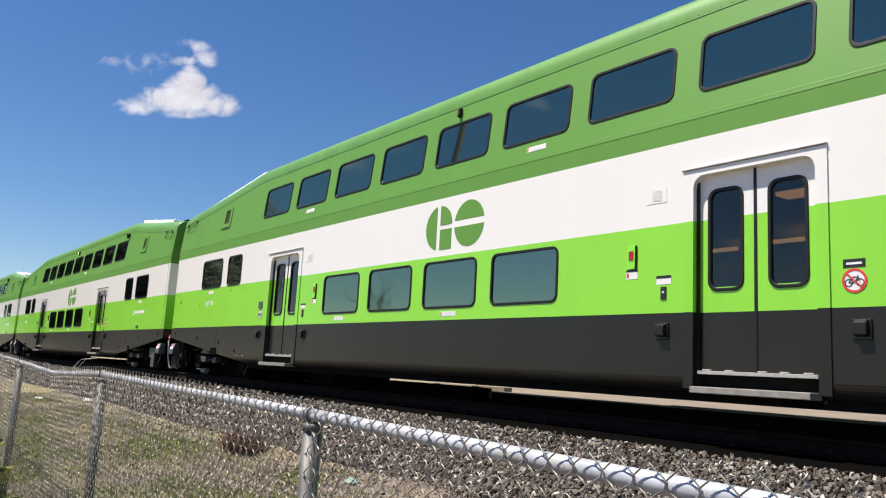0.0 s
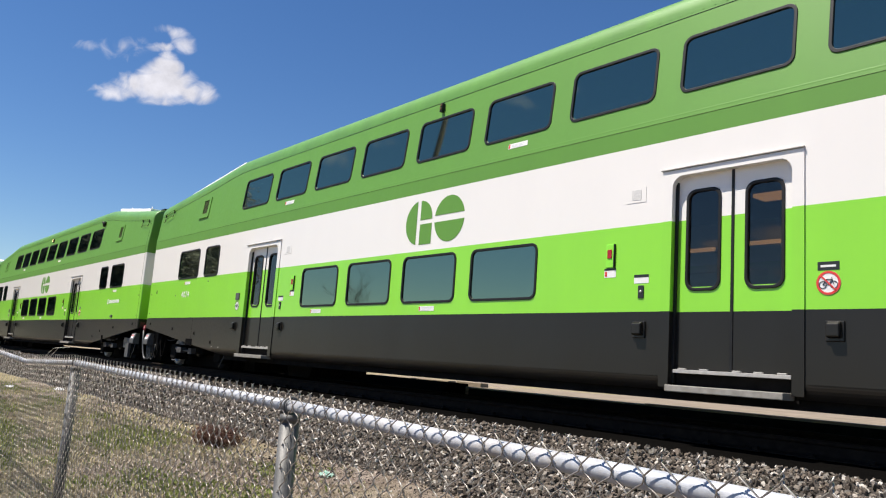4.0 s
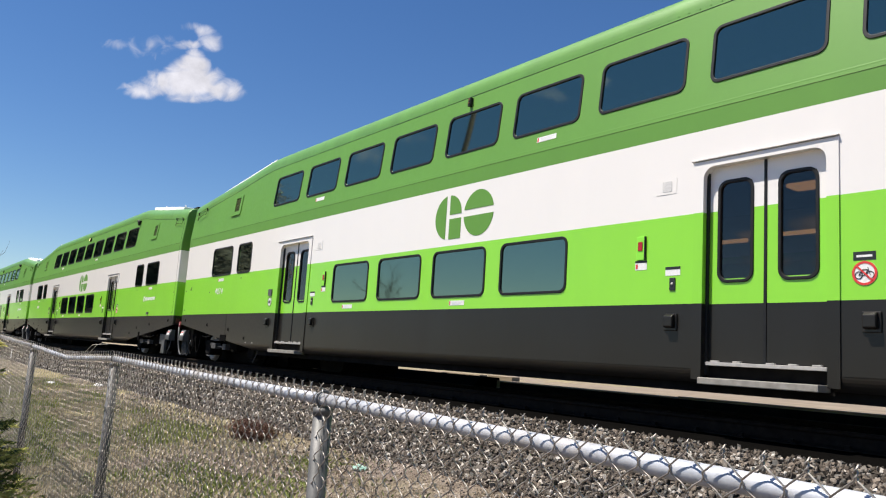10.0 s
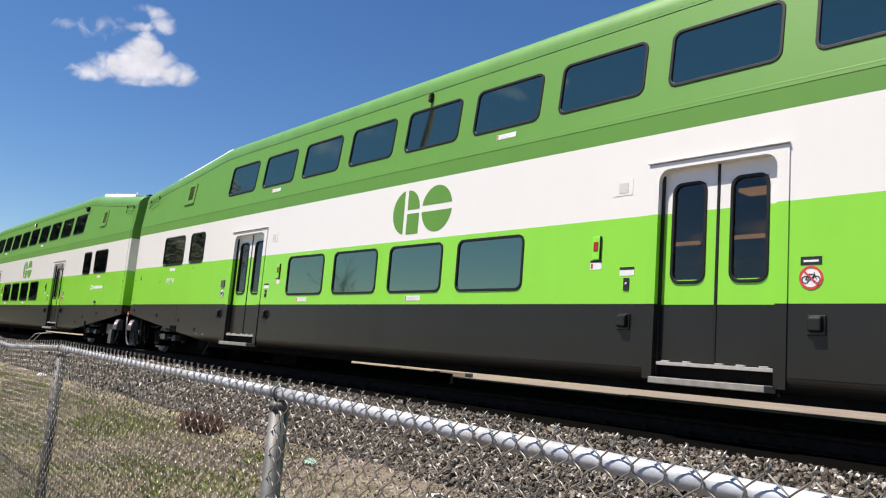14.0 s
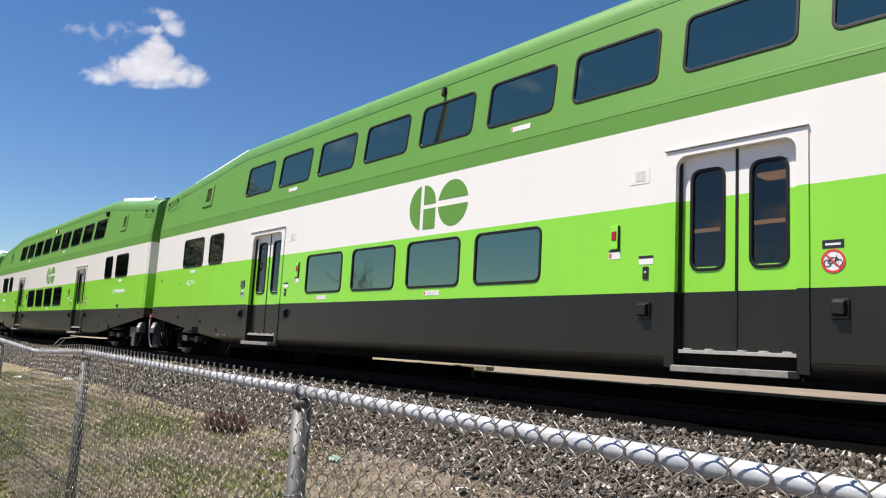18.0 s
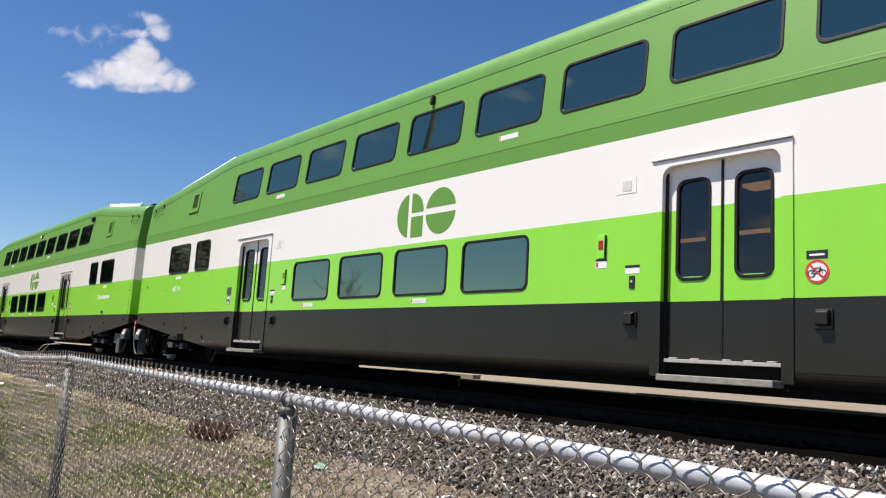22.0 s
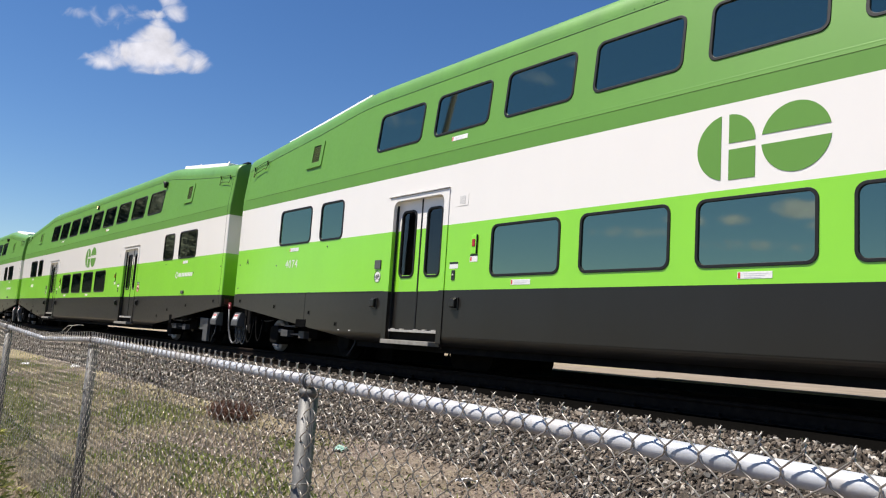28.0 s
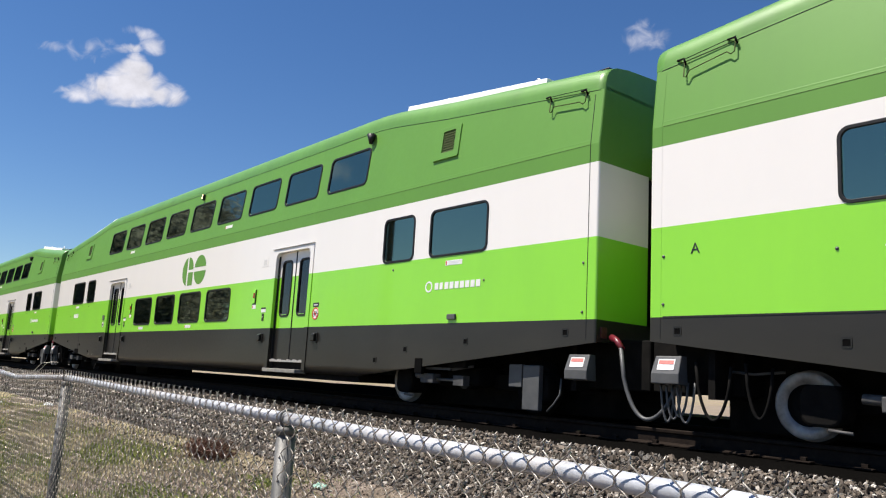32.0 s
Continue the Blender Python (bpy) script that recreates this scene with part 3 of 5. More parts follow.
def scatter_stones():
    g = (1 + 5 ** 0.5) / 2
    ico = np.array([(-1, g, 0), (1, g, 0), (-1, -g, 0), (1, -g, 0), (0, -1, g), (0, 1, g), (0, -1, -g), (0, 1, -g), (g, 0, -1), (g, 0, 1), (-g, 0, -1), (-g, 0, 1)]) / 1.9
    tri = [(0, 11, 5), (0, 5, 1), (0, 1, 7), (0, 7, 10), (0, 10, 11), (1, 5, 9), (5, 11, 4), (11, 10, 2), (10, 7, 6), (7, 1, 8),
           (3, 9, 4), (3, 4, 2), (3, 2, 6), (3, 6, 8), (3, 8, 9), (4, 9, 5), (2, 4, 11), (6, 2, 10), (8, 6, 7), (9, 8, 1)]
    cube = np.array([(x, y, z) for x in (-1, 1) for y in (-1, 1) for z in (-1, 1)]) * 0.78
    quad = [(0, 1, 3), (0, 3, 2), (4, 6, 7), (4, 7, 5), (0, 4, 5), (0, 5, 1), (2, 3, 7), (2, 7, 6), (0, 2, 6), (0, 6, 4), (1, 5, 7), (1, 7, 3)]
    rng = np.random.default_rng(4)
    vs, fs = [], []

    def lay(count, x0, x1, y0, y1, size, spread=0.0):
        for _ in range(count):
            x, y = rng.uniform(x0, x1), rng.uniform(y0, y1)
            if spread:
                y = y0 + (y1 - y0) * (1 - rng.random() ** 2)
            s = size * rng.uniform(0.55, 1.35)
            rot = np.array(Euler(rng.uniform(0, 6.28, 3)).to_matrix())
            blocky = rng.random() < 0.4
            form, sides = (cube, quad) if blocky else (ico, tri)
            shape = (form * rng.uniform(0.55, 1.12, (len(form), 1)) * (s * np.array((1.2, 0.9, 0.6)) * rng.uniform(0.7, 1.2, 3))) @ rot.T
            base = len(vs)
            z = bank_height(y) + 0.022 * rng.random() + s * 0.18
            vs.extend(map(tuple, shape + (x, y, z)))
            fs.extend(tuple(k + base for k in f) for f in sides)

    lay(23000, -15, 0.5, 5.2, 6.80, 0.0275)
    lay(9000, -36, -15, 5.3, 6.88, 0.040)
    lay(2600, -75, -36, 5.5, 6.95, 0.06)
    lay(3800, -20, 0.5, 3.9, 5.3, 0.0165, 1.0)
    loose("ballast", vs, fs, STONE, "loose brown and grey crushed stone on the railway bank", "ballast")


def scatter_grass():
    rng = np.random.default_rng(9)

    def blades(name, mat, count, height, green, label):
        vs, fs = [], []
        while len(fs) < count:
            x = -0.5 - 26 * rng.random() ** 1.2
            y = rng.uniform(1.5, 5.2) if x > -3.2 else rng.uniform(-0.4, 5.2)
            patch = noise.noise((x * 0.45, y * 0.7, 7.0)) + 0.5 * noise.noise((x * 1.3, y * 1.7, 2.0))
            if (patch > 0.07) != green and rng.random() < 0.9:
                continue
            if not green and patch < -0.35 and rng.random() < 0.8:
                continue
            if x > -6.8 + 0.8 * noise.noise((y * 1.1, x, 4.0)) and y > 3.4 and rng.random() < (0.93 if green else 0.55):
                continue
            h = height * rng.uniform(0.35, 1.25) * (0.6 if y > 4.6 else 1.0)
            w = rng.uniform(0.002, 0.0042)
            a, lean = rng.uniform(0, 6.28), rng.uniform(0.1, 0.9)
            dx, dy = math.cos(a), math.sin(a)
            z = bank_height(y) + 0.02 * noise.noise((x * 0.5, y * 0.6, 0)) - 0.012
            b = len(vs)
            vs += [(x - dy * w, y + dx * w, z), (x + dy * w, y - dx * w, z),
                   (x + dx * h * lean * 0.4 + dy * w * 0.7, y + dy * h * lean * 0.4 - dx * w * 0.7, z + h * 0.6),
                   (x + dx * h * lean, y + dy * h * lean, z + h * (1.05 - 0.5 * lean))]
            fs += [(b, b + 1, b + 2), (b, b + 2, b + 3)]
        loose(name, vs, fs, mat, label, "grass")

    blades("dry_grass", GRASSDRY, 120000, 0.07, False, "thin straw-coloured dead grass")
    blades("green_grass", GRASSGREEN, 90000, 0.085, True, "patches of fresh green grass")


def scatter_leaves():
    """Brown dead leaves and bits of stalk over the bare soil before the stones."""
    rng = np.random.default_rng(21)
    vs, fs = [], []
    for _ in range(15000):
        x, y = -0.8 - 13 * rng.random() ** 1.1, rng.uniform(2.6, 5.35)
        thin = noise.noise((x * 0.8, y * 0.9, 3.0))
        if thin < -0.1 and rng.random() < 0.75:
            continue
        a, ln = rng.uniform(0, 6.28), rng.uniform(0.008, 0.028)
        w = ln * (0.5 if rng.random() < 0.55 else 0.1)
        d, n = Vector((math.cos(a), math.sin(a), rng.uniform(-0.3, 0.5))), Vector((-math.sin(a), math.cos(a), rng.uniform(-0.5, 0.5)))
        c = Vector((x, y, bank_height(y) + 0.02 * noise.noise((x * 0.5, y * 0.6, 0)) + rng.uniform(0.0, 0.022)))
        b = len(vs)
        vs += [tuple(c - d * ln), tuple(c + n * w), tuple(c + d * ln + Vector((0, 0, ln * 0.3))), tuple(c - n * w)]
        fs += [(b, b + 1, b + 3), (b + 1, b + 2, b + 3)]
    for _ in range(24000):
        x, y = -0.6 - 10 * rng.random() ** 1.1, rng.uniform(3.2, 5.4)
        a, ln = rng.uniform(0, 6.28), rng.uniform(0.012, 0.045)
        d, n = Vector((math.cos(a), math.sin(a), rng.uniform(-0.15, 0.35))), Vector((-math.sin(a), math.cos(a), 0.4))
        c = Vector((x, y, bank_height(y) + 0.03 * noise.noise((x * 0.5, y * 0.6, 0)) + rng.uniform(0.0, 0.02)))
        b, w = len(vs), rng.uniform(0.0014, 0.003)
        vs += [tuple(c - d * ln - n * w), tuple(c - d * ln + n * w), tuple(c + d * ln)]
        fs.append((b, b + 1, b + 2))
    loose("leaf_litter", vs, fs, DEADLEAF, "brown dead leaves and stalks on the soil", "leaf litter")


def build_shrub(x, y, wide, tall):
    """A low, bare, reddish-brown bush."""
    sh = thing("shrub", "low bare reddish-brown bush on the grass", "bush", at=pose(x, y, bank_height(y) - 0.02))
    rng = random.Random(12)
    b = Build()
    for _ in range(330):
        a, h = rng.uniform(0, 6.28), tall * rng.uniform(0.5, 1.1)
        p0 = Vector((rng.uniform(-1, 1) * wide * 0.75, rng.uniform(-0.2, 0.2), 0))
        h *= 1.0 - 0.35 * abs(p0.x) / wide
        p1 = p0 + Vector((math.cos(a) * 0.06, math.sin(a) * 0.06, h * 0.5))
        p2 = p0 + Vector((math.cos(a) * 0.17, math.sin(a) * 0.15, h))
        b.tube([p0, p1, p2], 0.005, 3, r2=0.002)
        for _ in range(4):
            q = p1.lerp(p2, rng.random())
            e = q + Vector((rng.uniform(-1, 1), rng.uniform(-1, 1), rng.uniform(-0.2, 0.8))) * 0.08
            b.tube([q, e], 0.003, 3, caps=False)
    part("branch_tangle", b, TWIG, sh)


def build_litter():
    b = Build()
    rng = random.Random(2)
    n = 7
    grid = [[Vector((0.05 * i - 0.15 + rng.uniform(-0.015, 0.015), 0.05 * j - 0.15 + rng.uniform(-0.015, 0.015), 0.05 + rng.uniform(-0.04, 0.05))) for j in range(n)] for i in range(n)]
    b.add([p for r in grid for p in r], [(i * n + j, (i + 1) * n + j, (i + 1) * n + j + 1, i * n + j + 1) for i in range(n - 1) for j in range(n - 1)])
    for k, (x, y, s, mat, label) in enumerate(((-7.78, 4.75, 0.5, PLASTIC, "crumpled pale green plastic bag on the grass"), (-5.65, 4.85, 0.55, LABELW, "scrap of white paper on the dirt"), (-21.6, 5.08, 0.7, LABELW, "scrap of white paper on the grass"), (-23.5, 4.28, 0.6, LABELW, "scrap of white paper on the grass"))):
        me = b.mesh("litter", mat)
        ob = new("litter", me)
        ob.matrix_basis = pose(x, y, bank_height(y) + 0.02, rng.uniform(-8, 8), rng.uniform(-8, 8), rng.uniform(0, 360)) @ Matrix.Scale(s, 4)
        tagged(ob, label, "litter")


def build_spruce(x, y, z0, height, width, seed):
    tree = thing("spruce", "young spruce with sunlit yellow-green shoots beside the fence", "tree", at=pose(x, y, z0))
    rng = random.Random(seed)
    part("trunk", Build().tube([(0, 0, 0), (0.01, 0, height * 0.5), (0, 0.01, height)], 0.045, 8, r2=0.006), BARK, tree)
    limbs, old, young = Build(), ([], []), ([], [])
    levels = int(height / 0.042)
    for lv in range(levels):
        f = lv / levels
        zc = 0.12 + f * (height - 0.14)
        tier = 1.0 - ((zc - 1.60) / 0.26) % 1.0
        full = min(1.0, max(0.0, (0.62 - f) / 0.2))
        reach = width * (1 - f) ** 0.95 * (0.78 + 0.05 * full + (0.25 - 0.12 * full) * tier) * rng.uniform(0.92, 1.06) + 0.05
        for k in range(24 if f < 0.8 else 12):
            a = rng.uniform(0, 6.28)
            r = reach * rng.uniform(0.68, 1.0)
            ca, sa = math.cos(a), math.sin(a)
            tip = Vector((ca * r, sa * r, zc - 0.16 * r + 0.05 * rng.random()))
            root = Vector((0, 0, zc))
            mid = root.lerp(tip, 0.5) + Vector((0, 0, -0.06 * r))
            limbs.tube([root, mid, tip + Vector((0, 0, 0.03))], 0.007, 4, r2=0.002)
            shoots = max(4, int(r / 0.030))
            for s in range(shoots):
                t = 0.25 + 0.78 * s / shoots
                p = root.lerp(mid, t * 2) if t < 0.5 else mid.lerp(tip, t * 2 - 1)
                turn = rng.choice((-1, 1)) * rng.uniform(0.3, 1.1)
                out = Vector((math.cos(a + turn), math.sin(a + turn), rng.uniform(-0.05, 0.4))).normalized()
                ln = rng.uniform(0.06, 0.13) * (0.5 + 0.5 * r / width)
                side0 = out.orthogonal().normalized()
                # outer shoots of each tier take the painted sunlit colour
                vs, fs = young if t > 0.78 and tier > 0.45 and rng.random() < 0.7 else old
                for q in range(13):
                    c = p + out * (ln * q / 13)
                    side = side0.copy()
                    side.rotate(Matrix.Rotation(rng.uniform(0, 6.28), 3, out))
                    e = c + (side * 0.75 + out * 0.75) * rng.uniform(0.020, 0.034)
                    w = out.cross(side) * 0.006
                    b = len(vs)
                    vs += [tuple(c - w), tuple(c + w), tuple(e)]
                    fs.append((b, b + 1, b + 2))
    part("limb_tangle", limbs, BARK, tree)
    for name, (vs, fs), mat in (("crown", old, NEEDLE), ("lit_shoots", young, SHOOT)):
        me = bpy.data.meshes.new(name)
        me.from_pydata(vs, [], fs)
        me.materials.append(mat)
        part(name, me, None, tree, "" if mat is NEEDLE else "yellow-green shoots, made paler for the sunlight on them")


def build_bare_tree(x, y, z0, height, seed, lean=0.0, label="slender leafless tree with pale yellowish twigs"):
    tree = thing("bare_tree", label, "tree", at=pose(x, y, z0))
    rng = random.Random(seed)
    b, twigs = Build(), Build()

    def grow(p, d, ln, r, depth):
        q = p + d * ln * 0.5 + Vector((rng.uniform(-1, 1), rng.uniform(-1, 1), 0)) * ln * 0.06
        e = q + (d + Vector((rng.uniform(-0.15, 0.15), rng.uniform(-0.15, 0.15), 0.08))).normalized() * ln * 0.5
        (b if depth < 3 else twigs).tube([p, q, e], r, 6 if depth < 2 else 4, r2=r * 0.6, caps=depth == 0)
        if depth >= 5:
            return
        for k in range(3 if depth else 4):
            ax = Vector((rng.uniform(-1, 1), rng.uniform(-1, 1), rng.uniform(-0.2, 0.5))).normalized()
            nd = (d * 0.95 + ax * 0.75).normalized()
            grow((q if k == 0 else e), nd, ln * rng.uniform(0.5, 0.75), r * 0.58, depth + 1)

    grow(Vector((0, 0, 0)), Vector((lean, 0, 1)).normalized(), height * 0.38, height * 0.011, 0)
    part("trunk", b, BARK, tree)
    part("crown", twigs, BARK, tree)


def build_sapling(x, y, z0):
    """A thin leaning stem with a few bare side twigs."""
    sp = thing("sapling", "thin leaning leafless sapling beside the fence", "tree", at=pose(x, y, z0))
    rng = random.Random(5)
    stem = [Vector((0.0, 0, 0)), Vector((0.25, 0.3, 1.0)), Vector((0.5, 0.75, 1.8)), Vector((0.8, 1.0, 2.5)), Vector((1.0, 1.3, 3.2))]
    part("stem", Build().tube(stem, 0.009, 6, r2=0.003), BARK, sp)
    for k in range(9):
        t = rng.uniform(1.2, 3.9)
        i = int(t)
        p = stem[i].lerp(stem[min(i + 1, 4)], t - i)
        d = Vector((rng.uniform(-0.6, 0.5), rng.uniform(-0.4, 0.4), rng.uniform(0.3, 0.9)))
        part("twig", Build().tube([p, p + d * 0.35, p + d * 0.55 + Vector((0, 0, 0.2))], 0.0045, 4, r2=0.002), BARK, sp)


def build_stalks():
    """Two pale dry stalks bent over beside the track."""
    st = thing("dry_stalks", "two pale bent dry stalks beside the track", "plant", at=pose(-31.6, 6.9, bank_height(6.9) - 0.02))
    for dx, h in ((0.0, 0.40), (-0.75, 0.37)):
        part("stalk", Build().tube([(dx, 0, 0), (dx + 0.55, 0, h * 0.45), (dx + 1.15, 0.02, h), (dx + 1.7, 0.03, h * 1.12), (dx + 2.6, 0.05, h * 1.14)], 0.014, 5, r2=0.006), STALK, st)


def build_round_tree(height, seed):
    """A dark, dense tree of a far row: trunk, limbs, and a crown of many small leaf clumps."""
    tree = thing("tree", "dense pale grey-brown tree in a row along the railway", "tree", "row of trees")
    rng = random.Random(seed)
    limbs = Build().tube([(0, 0, 0), (0.1, 0, height * 0.4), (0, 0.1, height * 0.8)], 0.16, 8, r2=0.05)
    vs, fs = [], []
    for _ in range(26):
        a, z = rng.uniform(0, 6.28), rng.uniform(0.18, 0.98) * height
        r = height * 0.30 * math.sqrt(max(0.06, 1 - ((z / height - 0.5) / 0.55) ** 2)) * rng.uniform(0.6, 1.1)
        c = Vector((math.cos(a) * r, math.sin(a) * r, z))
        limbs.tube([(0, 0, z * 0.75), c * 0.5 + Vector((0, 0, z * 0.42)), c], 0.035, 4, r2=0.01, caps=False)
        for _ in range(1700):
            d = Vector((rng.gauss(0, 1), rng.gauss(0, 1), rng.gauss(0, 0.8))) * height * 0.06
            p, s = c + d, rng.uniform(0.05, 0.095)
            u = Vector((rng.uniform(-1, 1), rng.uniform(-1, 1), rng.uniform(-1, 1))).normalized()
            v = u.orthogonal().normalized()
            b = len(vs)
            vs += [tuple(p - u * s), tuple(p + v * s * 0.6), tuple(p + u * s), tuple(p - v * s * 0.6)]
            fs.append((b, b + 1, b + 2, b + 3))
    part("trunk", limbs, BARK, tree)
    me = bpy.data.meshes.new("crown")
    me.from_pydata(vs, [], fs)
    me.materials.append(FOLIAGE)
    part("crown", me, None, tree)
    return tree

# ---- coaches ----
HALF, WIDE = 12.675, 1.5
# the body sits a little off the middle of its length
OFFSET = -0.065
PITCH = 26.1
BANDS = (1.212, 2.212, 3.148)
# above the belt the side leans in
BELT, LEAN = 3.385, 0.11
TILT = -math.degrees(math.atan(LEAN))
UPPER = [(-7.215 + 1.663 * i, -5.88 + 1.663 * i) for i in range(9)]
LOWER = [(-3.96 + 1.66 * i, -2.625 + 1.66 * i) for i in range(4)]
MIDDLE = [(-10.675, -9.32), (-8.965, -8.105), (8.13, 8.97), (9.35, 10.66)]
DOORS = (-5.765, 5.08)
WIN = [(a, b, 3.68, 4.39) for a, b in UPPER] + [(a, b, 1.39, 2.14) for a, b in LOWER] + [(a, b, 2.205, 2.95) for a, b in MIDDLE]


def roof_line(x):
    k = min(1.0, max(0.0, (abs(x) - 7.15) / 5.5))
    ease = k * k / (k * k + 0.02) if k < 0.2 else 1.0
    return 4.66 - 0.545 * max(0.0, (abs(x) - 7.5) / 5.175) * ease - (0.02 if abs(x) > 7.15 else 0.0) * ease


def lean(z):
    """How far the side has leaned in at that height."""
    return LEAN * max(0.0, z - BELT)


def on_side(x, z, y=0.0):
    """A pose on the body side, turned with its lean."""
    return pose(x, -WIDE + lean(z) + y, z, TILT if z > BELT else 0)


def leaned(built):
    """Bends what was built flat, at heights above the rail, over the leaning side."""
    built.v = [(x, y + lean(z), z) for x, y, z in built.v]
    return built


def skirt_line(x):
    return 0.37 + 0.575 * max(0.0, (abs(x) - 7.5) / (HALF - 7.5))


def band(z):
    return sum(z > b for b in BANDS)


def side_wall(offset):
    """One side, at y = -WIDE, with its openings, 6 cm thick."""
    holes = [(a + 0.03, b - 0.03, c + 0.03, d - 0.03) for a, b, c, d in WIN] + [(d - 0.70, d + 0.70, -1, 2.735) for d in DOORS]
    xs = sorted({round(v, 4) for h in holes for v in h[:2]} | {-12.645, 12.645, -7.15, 7.15, -7.6, 7.6, -8.05, 8.05, -7.5, 7.5})
    arc = [(12.645 + 0.03 * math.sin(a), -WIDE + 0.03 * (1 - math.cos(a))) for a in (math.pi / 2 * k / 4 for k in range(1, 5))]
    cols = [(-x, y) for x, y in reversed(arc)] + [(x, -WIDE) for x in xs] + arc
    cols = [(x + offset if abs(x) > 12.6 else x, y) for x, y in cols]
    zs = sorted({round(v, 4) for h in holes for v in h[2:] if v > 0} | {0.0, 0.40, 0.43, 0.46, 0.49, 0.515, 0.56, 0.62, *BANDS, BELT, 9.0})

    def place(i, j, inner):
        x, y = cols[i]
        z = min(max(zs[j], skirt_line(x)), roof_line(x))
        tuck = 0.06 * max(0.0, (0.515 - z) / 0.145) ** 2 if abs(x) < 9 else 0.0
        return (x * (1 - inner * 0.004), y + tuck + lean(z) + inner * 0.06, z)

    def filled(i, j):
        if not (0 <= i < len(cols) - 1 and 0 <= j < len(zs) - 1):
            return False
        mx, mz = (cols[i][0] + cols[i + 1][0]) / 2, (max(zs[j], 0.3) + min(zs[j + 1], 4.7)) / 2
        if any(a < mx < b and c < mz < d for a, b, c, d in holes):
            return False
        return place(i, j, 0) != place(i, j + 1, 0) or place(i + 1, j, 0) != place(i + 1, j + 1, 0)

    b = Build()
    for i in range(len(cols) - 1):
        for j in range(len(zs) - 1):
            if not filled(i, j):
                continue
            o = [place(i, j, 0), place(i + 1, j, 0), place(i + 1, j + 1, 0), place(i, j + 1, 0)]
            n = [place(i, j, 1), place(i + 1, j, 1), place(i + 1, j + 1, 1), place(i, j + 1, 1)]
            slot = band((zs[j] + min(zs[j + 1], 4.6)) / 2)
            fs = [(0, 1, 2, 3), (7, 6, 5, 4)]
            for k, (di, dj) in enumerate(((0, -1), (1, 0), (0, 1), (-1, 0))):
                if not filled(i + di, j + dj):
                    fs.append((k, 4 + k, 4 + (k + 1) % 4, (k + 1) % 4))
            b.add(o + n, fs, slot)
    me = b.mesh("side_wall", [BLACK, LIME, WHITE, GREEN])
    bm = bmesh.new()
    bm.from_mesh(me)
    bmesh.ops.remove_doubles(bm, verts=bm.verts, dist=0.0002)
    bmesh.ops.dissolve_degenerate(bm, edges=bm.edges, dist=0.0002)
    bm.to_mesh(me)
    bm.free()
    return me


def roof_shell():
    prof = [(1.5, 0), (1.495, 0.09), (1.477, 0.17), (1.44, 0.24), (1.38, 0.30), (1.28, 0.345), (1.05, 0.385), (0.5, 0.42), (0, 0.43)]
    xs = [-HALF, -12.55, -12.3, -11, -9.5, -8.05, -7.6, -7.15, -6.6, -3, 0, 3, 6.6, 7.15, 7.6, 8.05, 9.5, 11, 12.3, 12.55, HALF]
    b, n = Build(), 2 * len(prof) - 1
    vs = []
    for x in xs:
        pull = 1.0 if abs(x) < 12.62 else 0.992
        half = [(max(0.0, y - lean(roof_line(x)) * min(1.0, y)) * pull, roof_line(x) + z * (1.0 if abs(x) < 12.62 else 0.985) + 0.002) for y, z in prof]
        end = x + OFFSET if abs(x) > 12.5 else x
        vs += [(end, -y, z) for y, z in half] + [(end, y, z) for y, z in reversed(half[:-1])]
    fs = [(i * n + j, i * n + j + 1, (i + 1) * n + j + 1, (i + 1) * n + j) for i in range(len(xs) - 1) for j in range(n - 1)]
    b.add(vs, fs, 0, True)
    m = len(xs) - 1
    b.add([], [], 0)
    b.f += [tuple(range(n)), tuple(m * n + k for k in reversed(range(n)))]
    b.m += [0, 0]
    b.s += [False, False]
    return b.mesh("roof", ROOFGREEN)


def end_wall(sign):
    b = Build()
    ys = (-1.47, -0.5, 0.5, 1.47)
    zs = (0.95, *BANDS, BELT, 4.14)
    for j in range(5):
        for y0, y1 in zip(ys, ys[1:]):
            if abs(y0) < 0.6 and y1 > 0 and 1 <= j < 3:
                b.box(*sorted((sign * 12.60, sign * 12.53)), y0, y1, zs[j], zs[j + 1], 4)
            else:
                k = len(b.v)
                b.box(*sorted((sign * HALF, sign * 12.6)), y0, y1, zs[j], zs[j + 1], min(j, 3))
                b.v[k:] = [(x, y - math.copysign(lean(z), y) if abs(y) > 1 else y, z) for x, y, z in b.v[k:]]
    b.v = [(x + OFFSET, y, z) for x, y, z in b.v]
    return b.mesh("end_wall", [BLACK, LIME, WHITE, GREEN, RUBBER], weld=True)


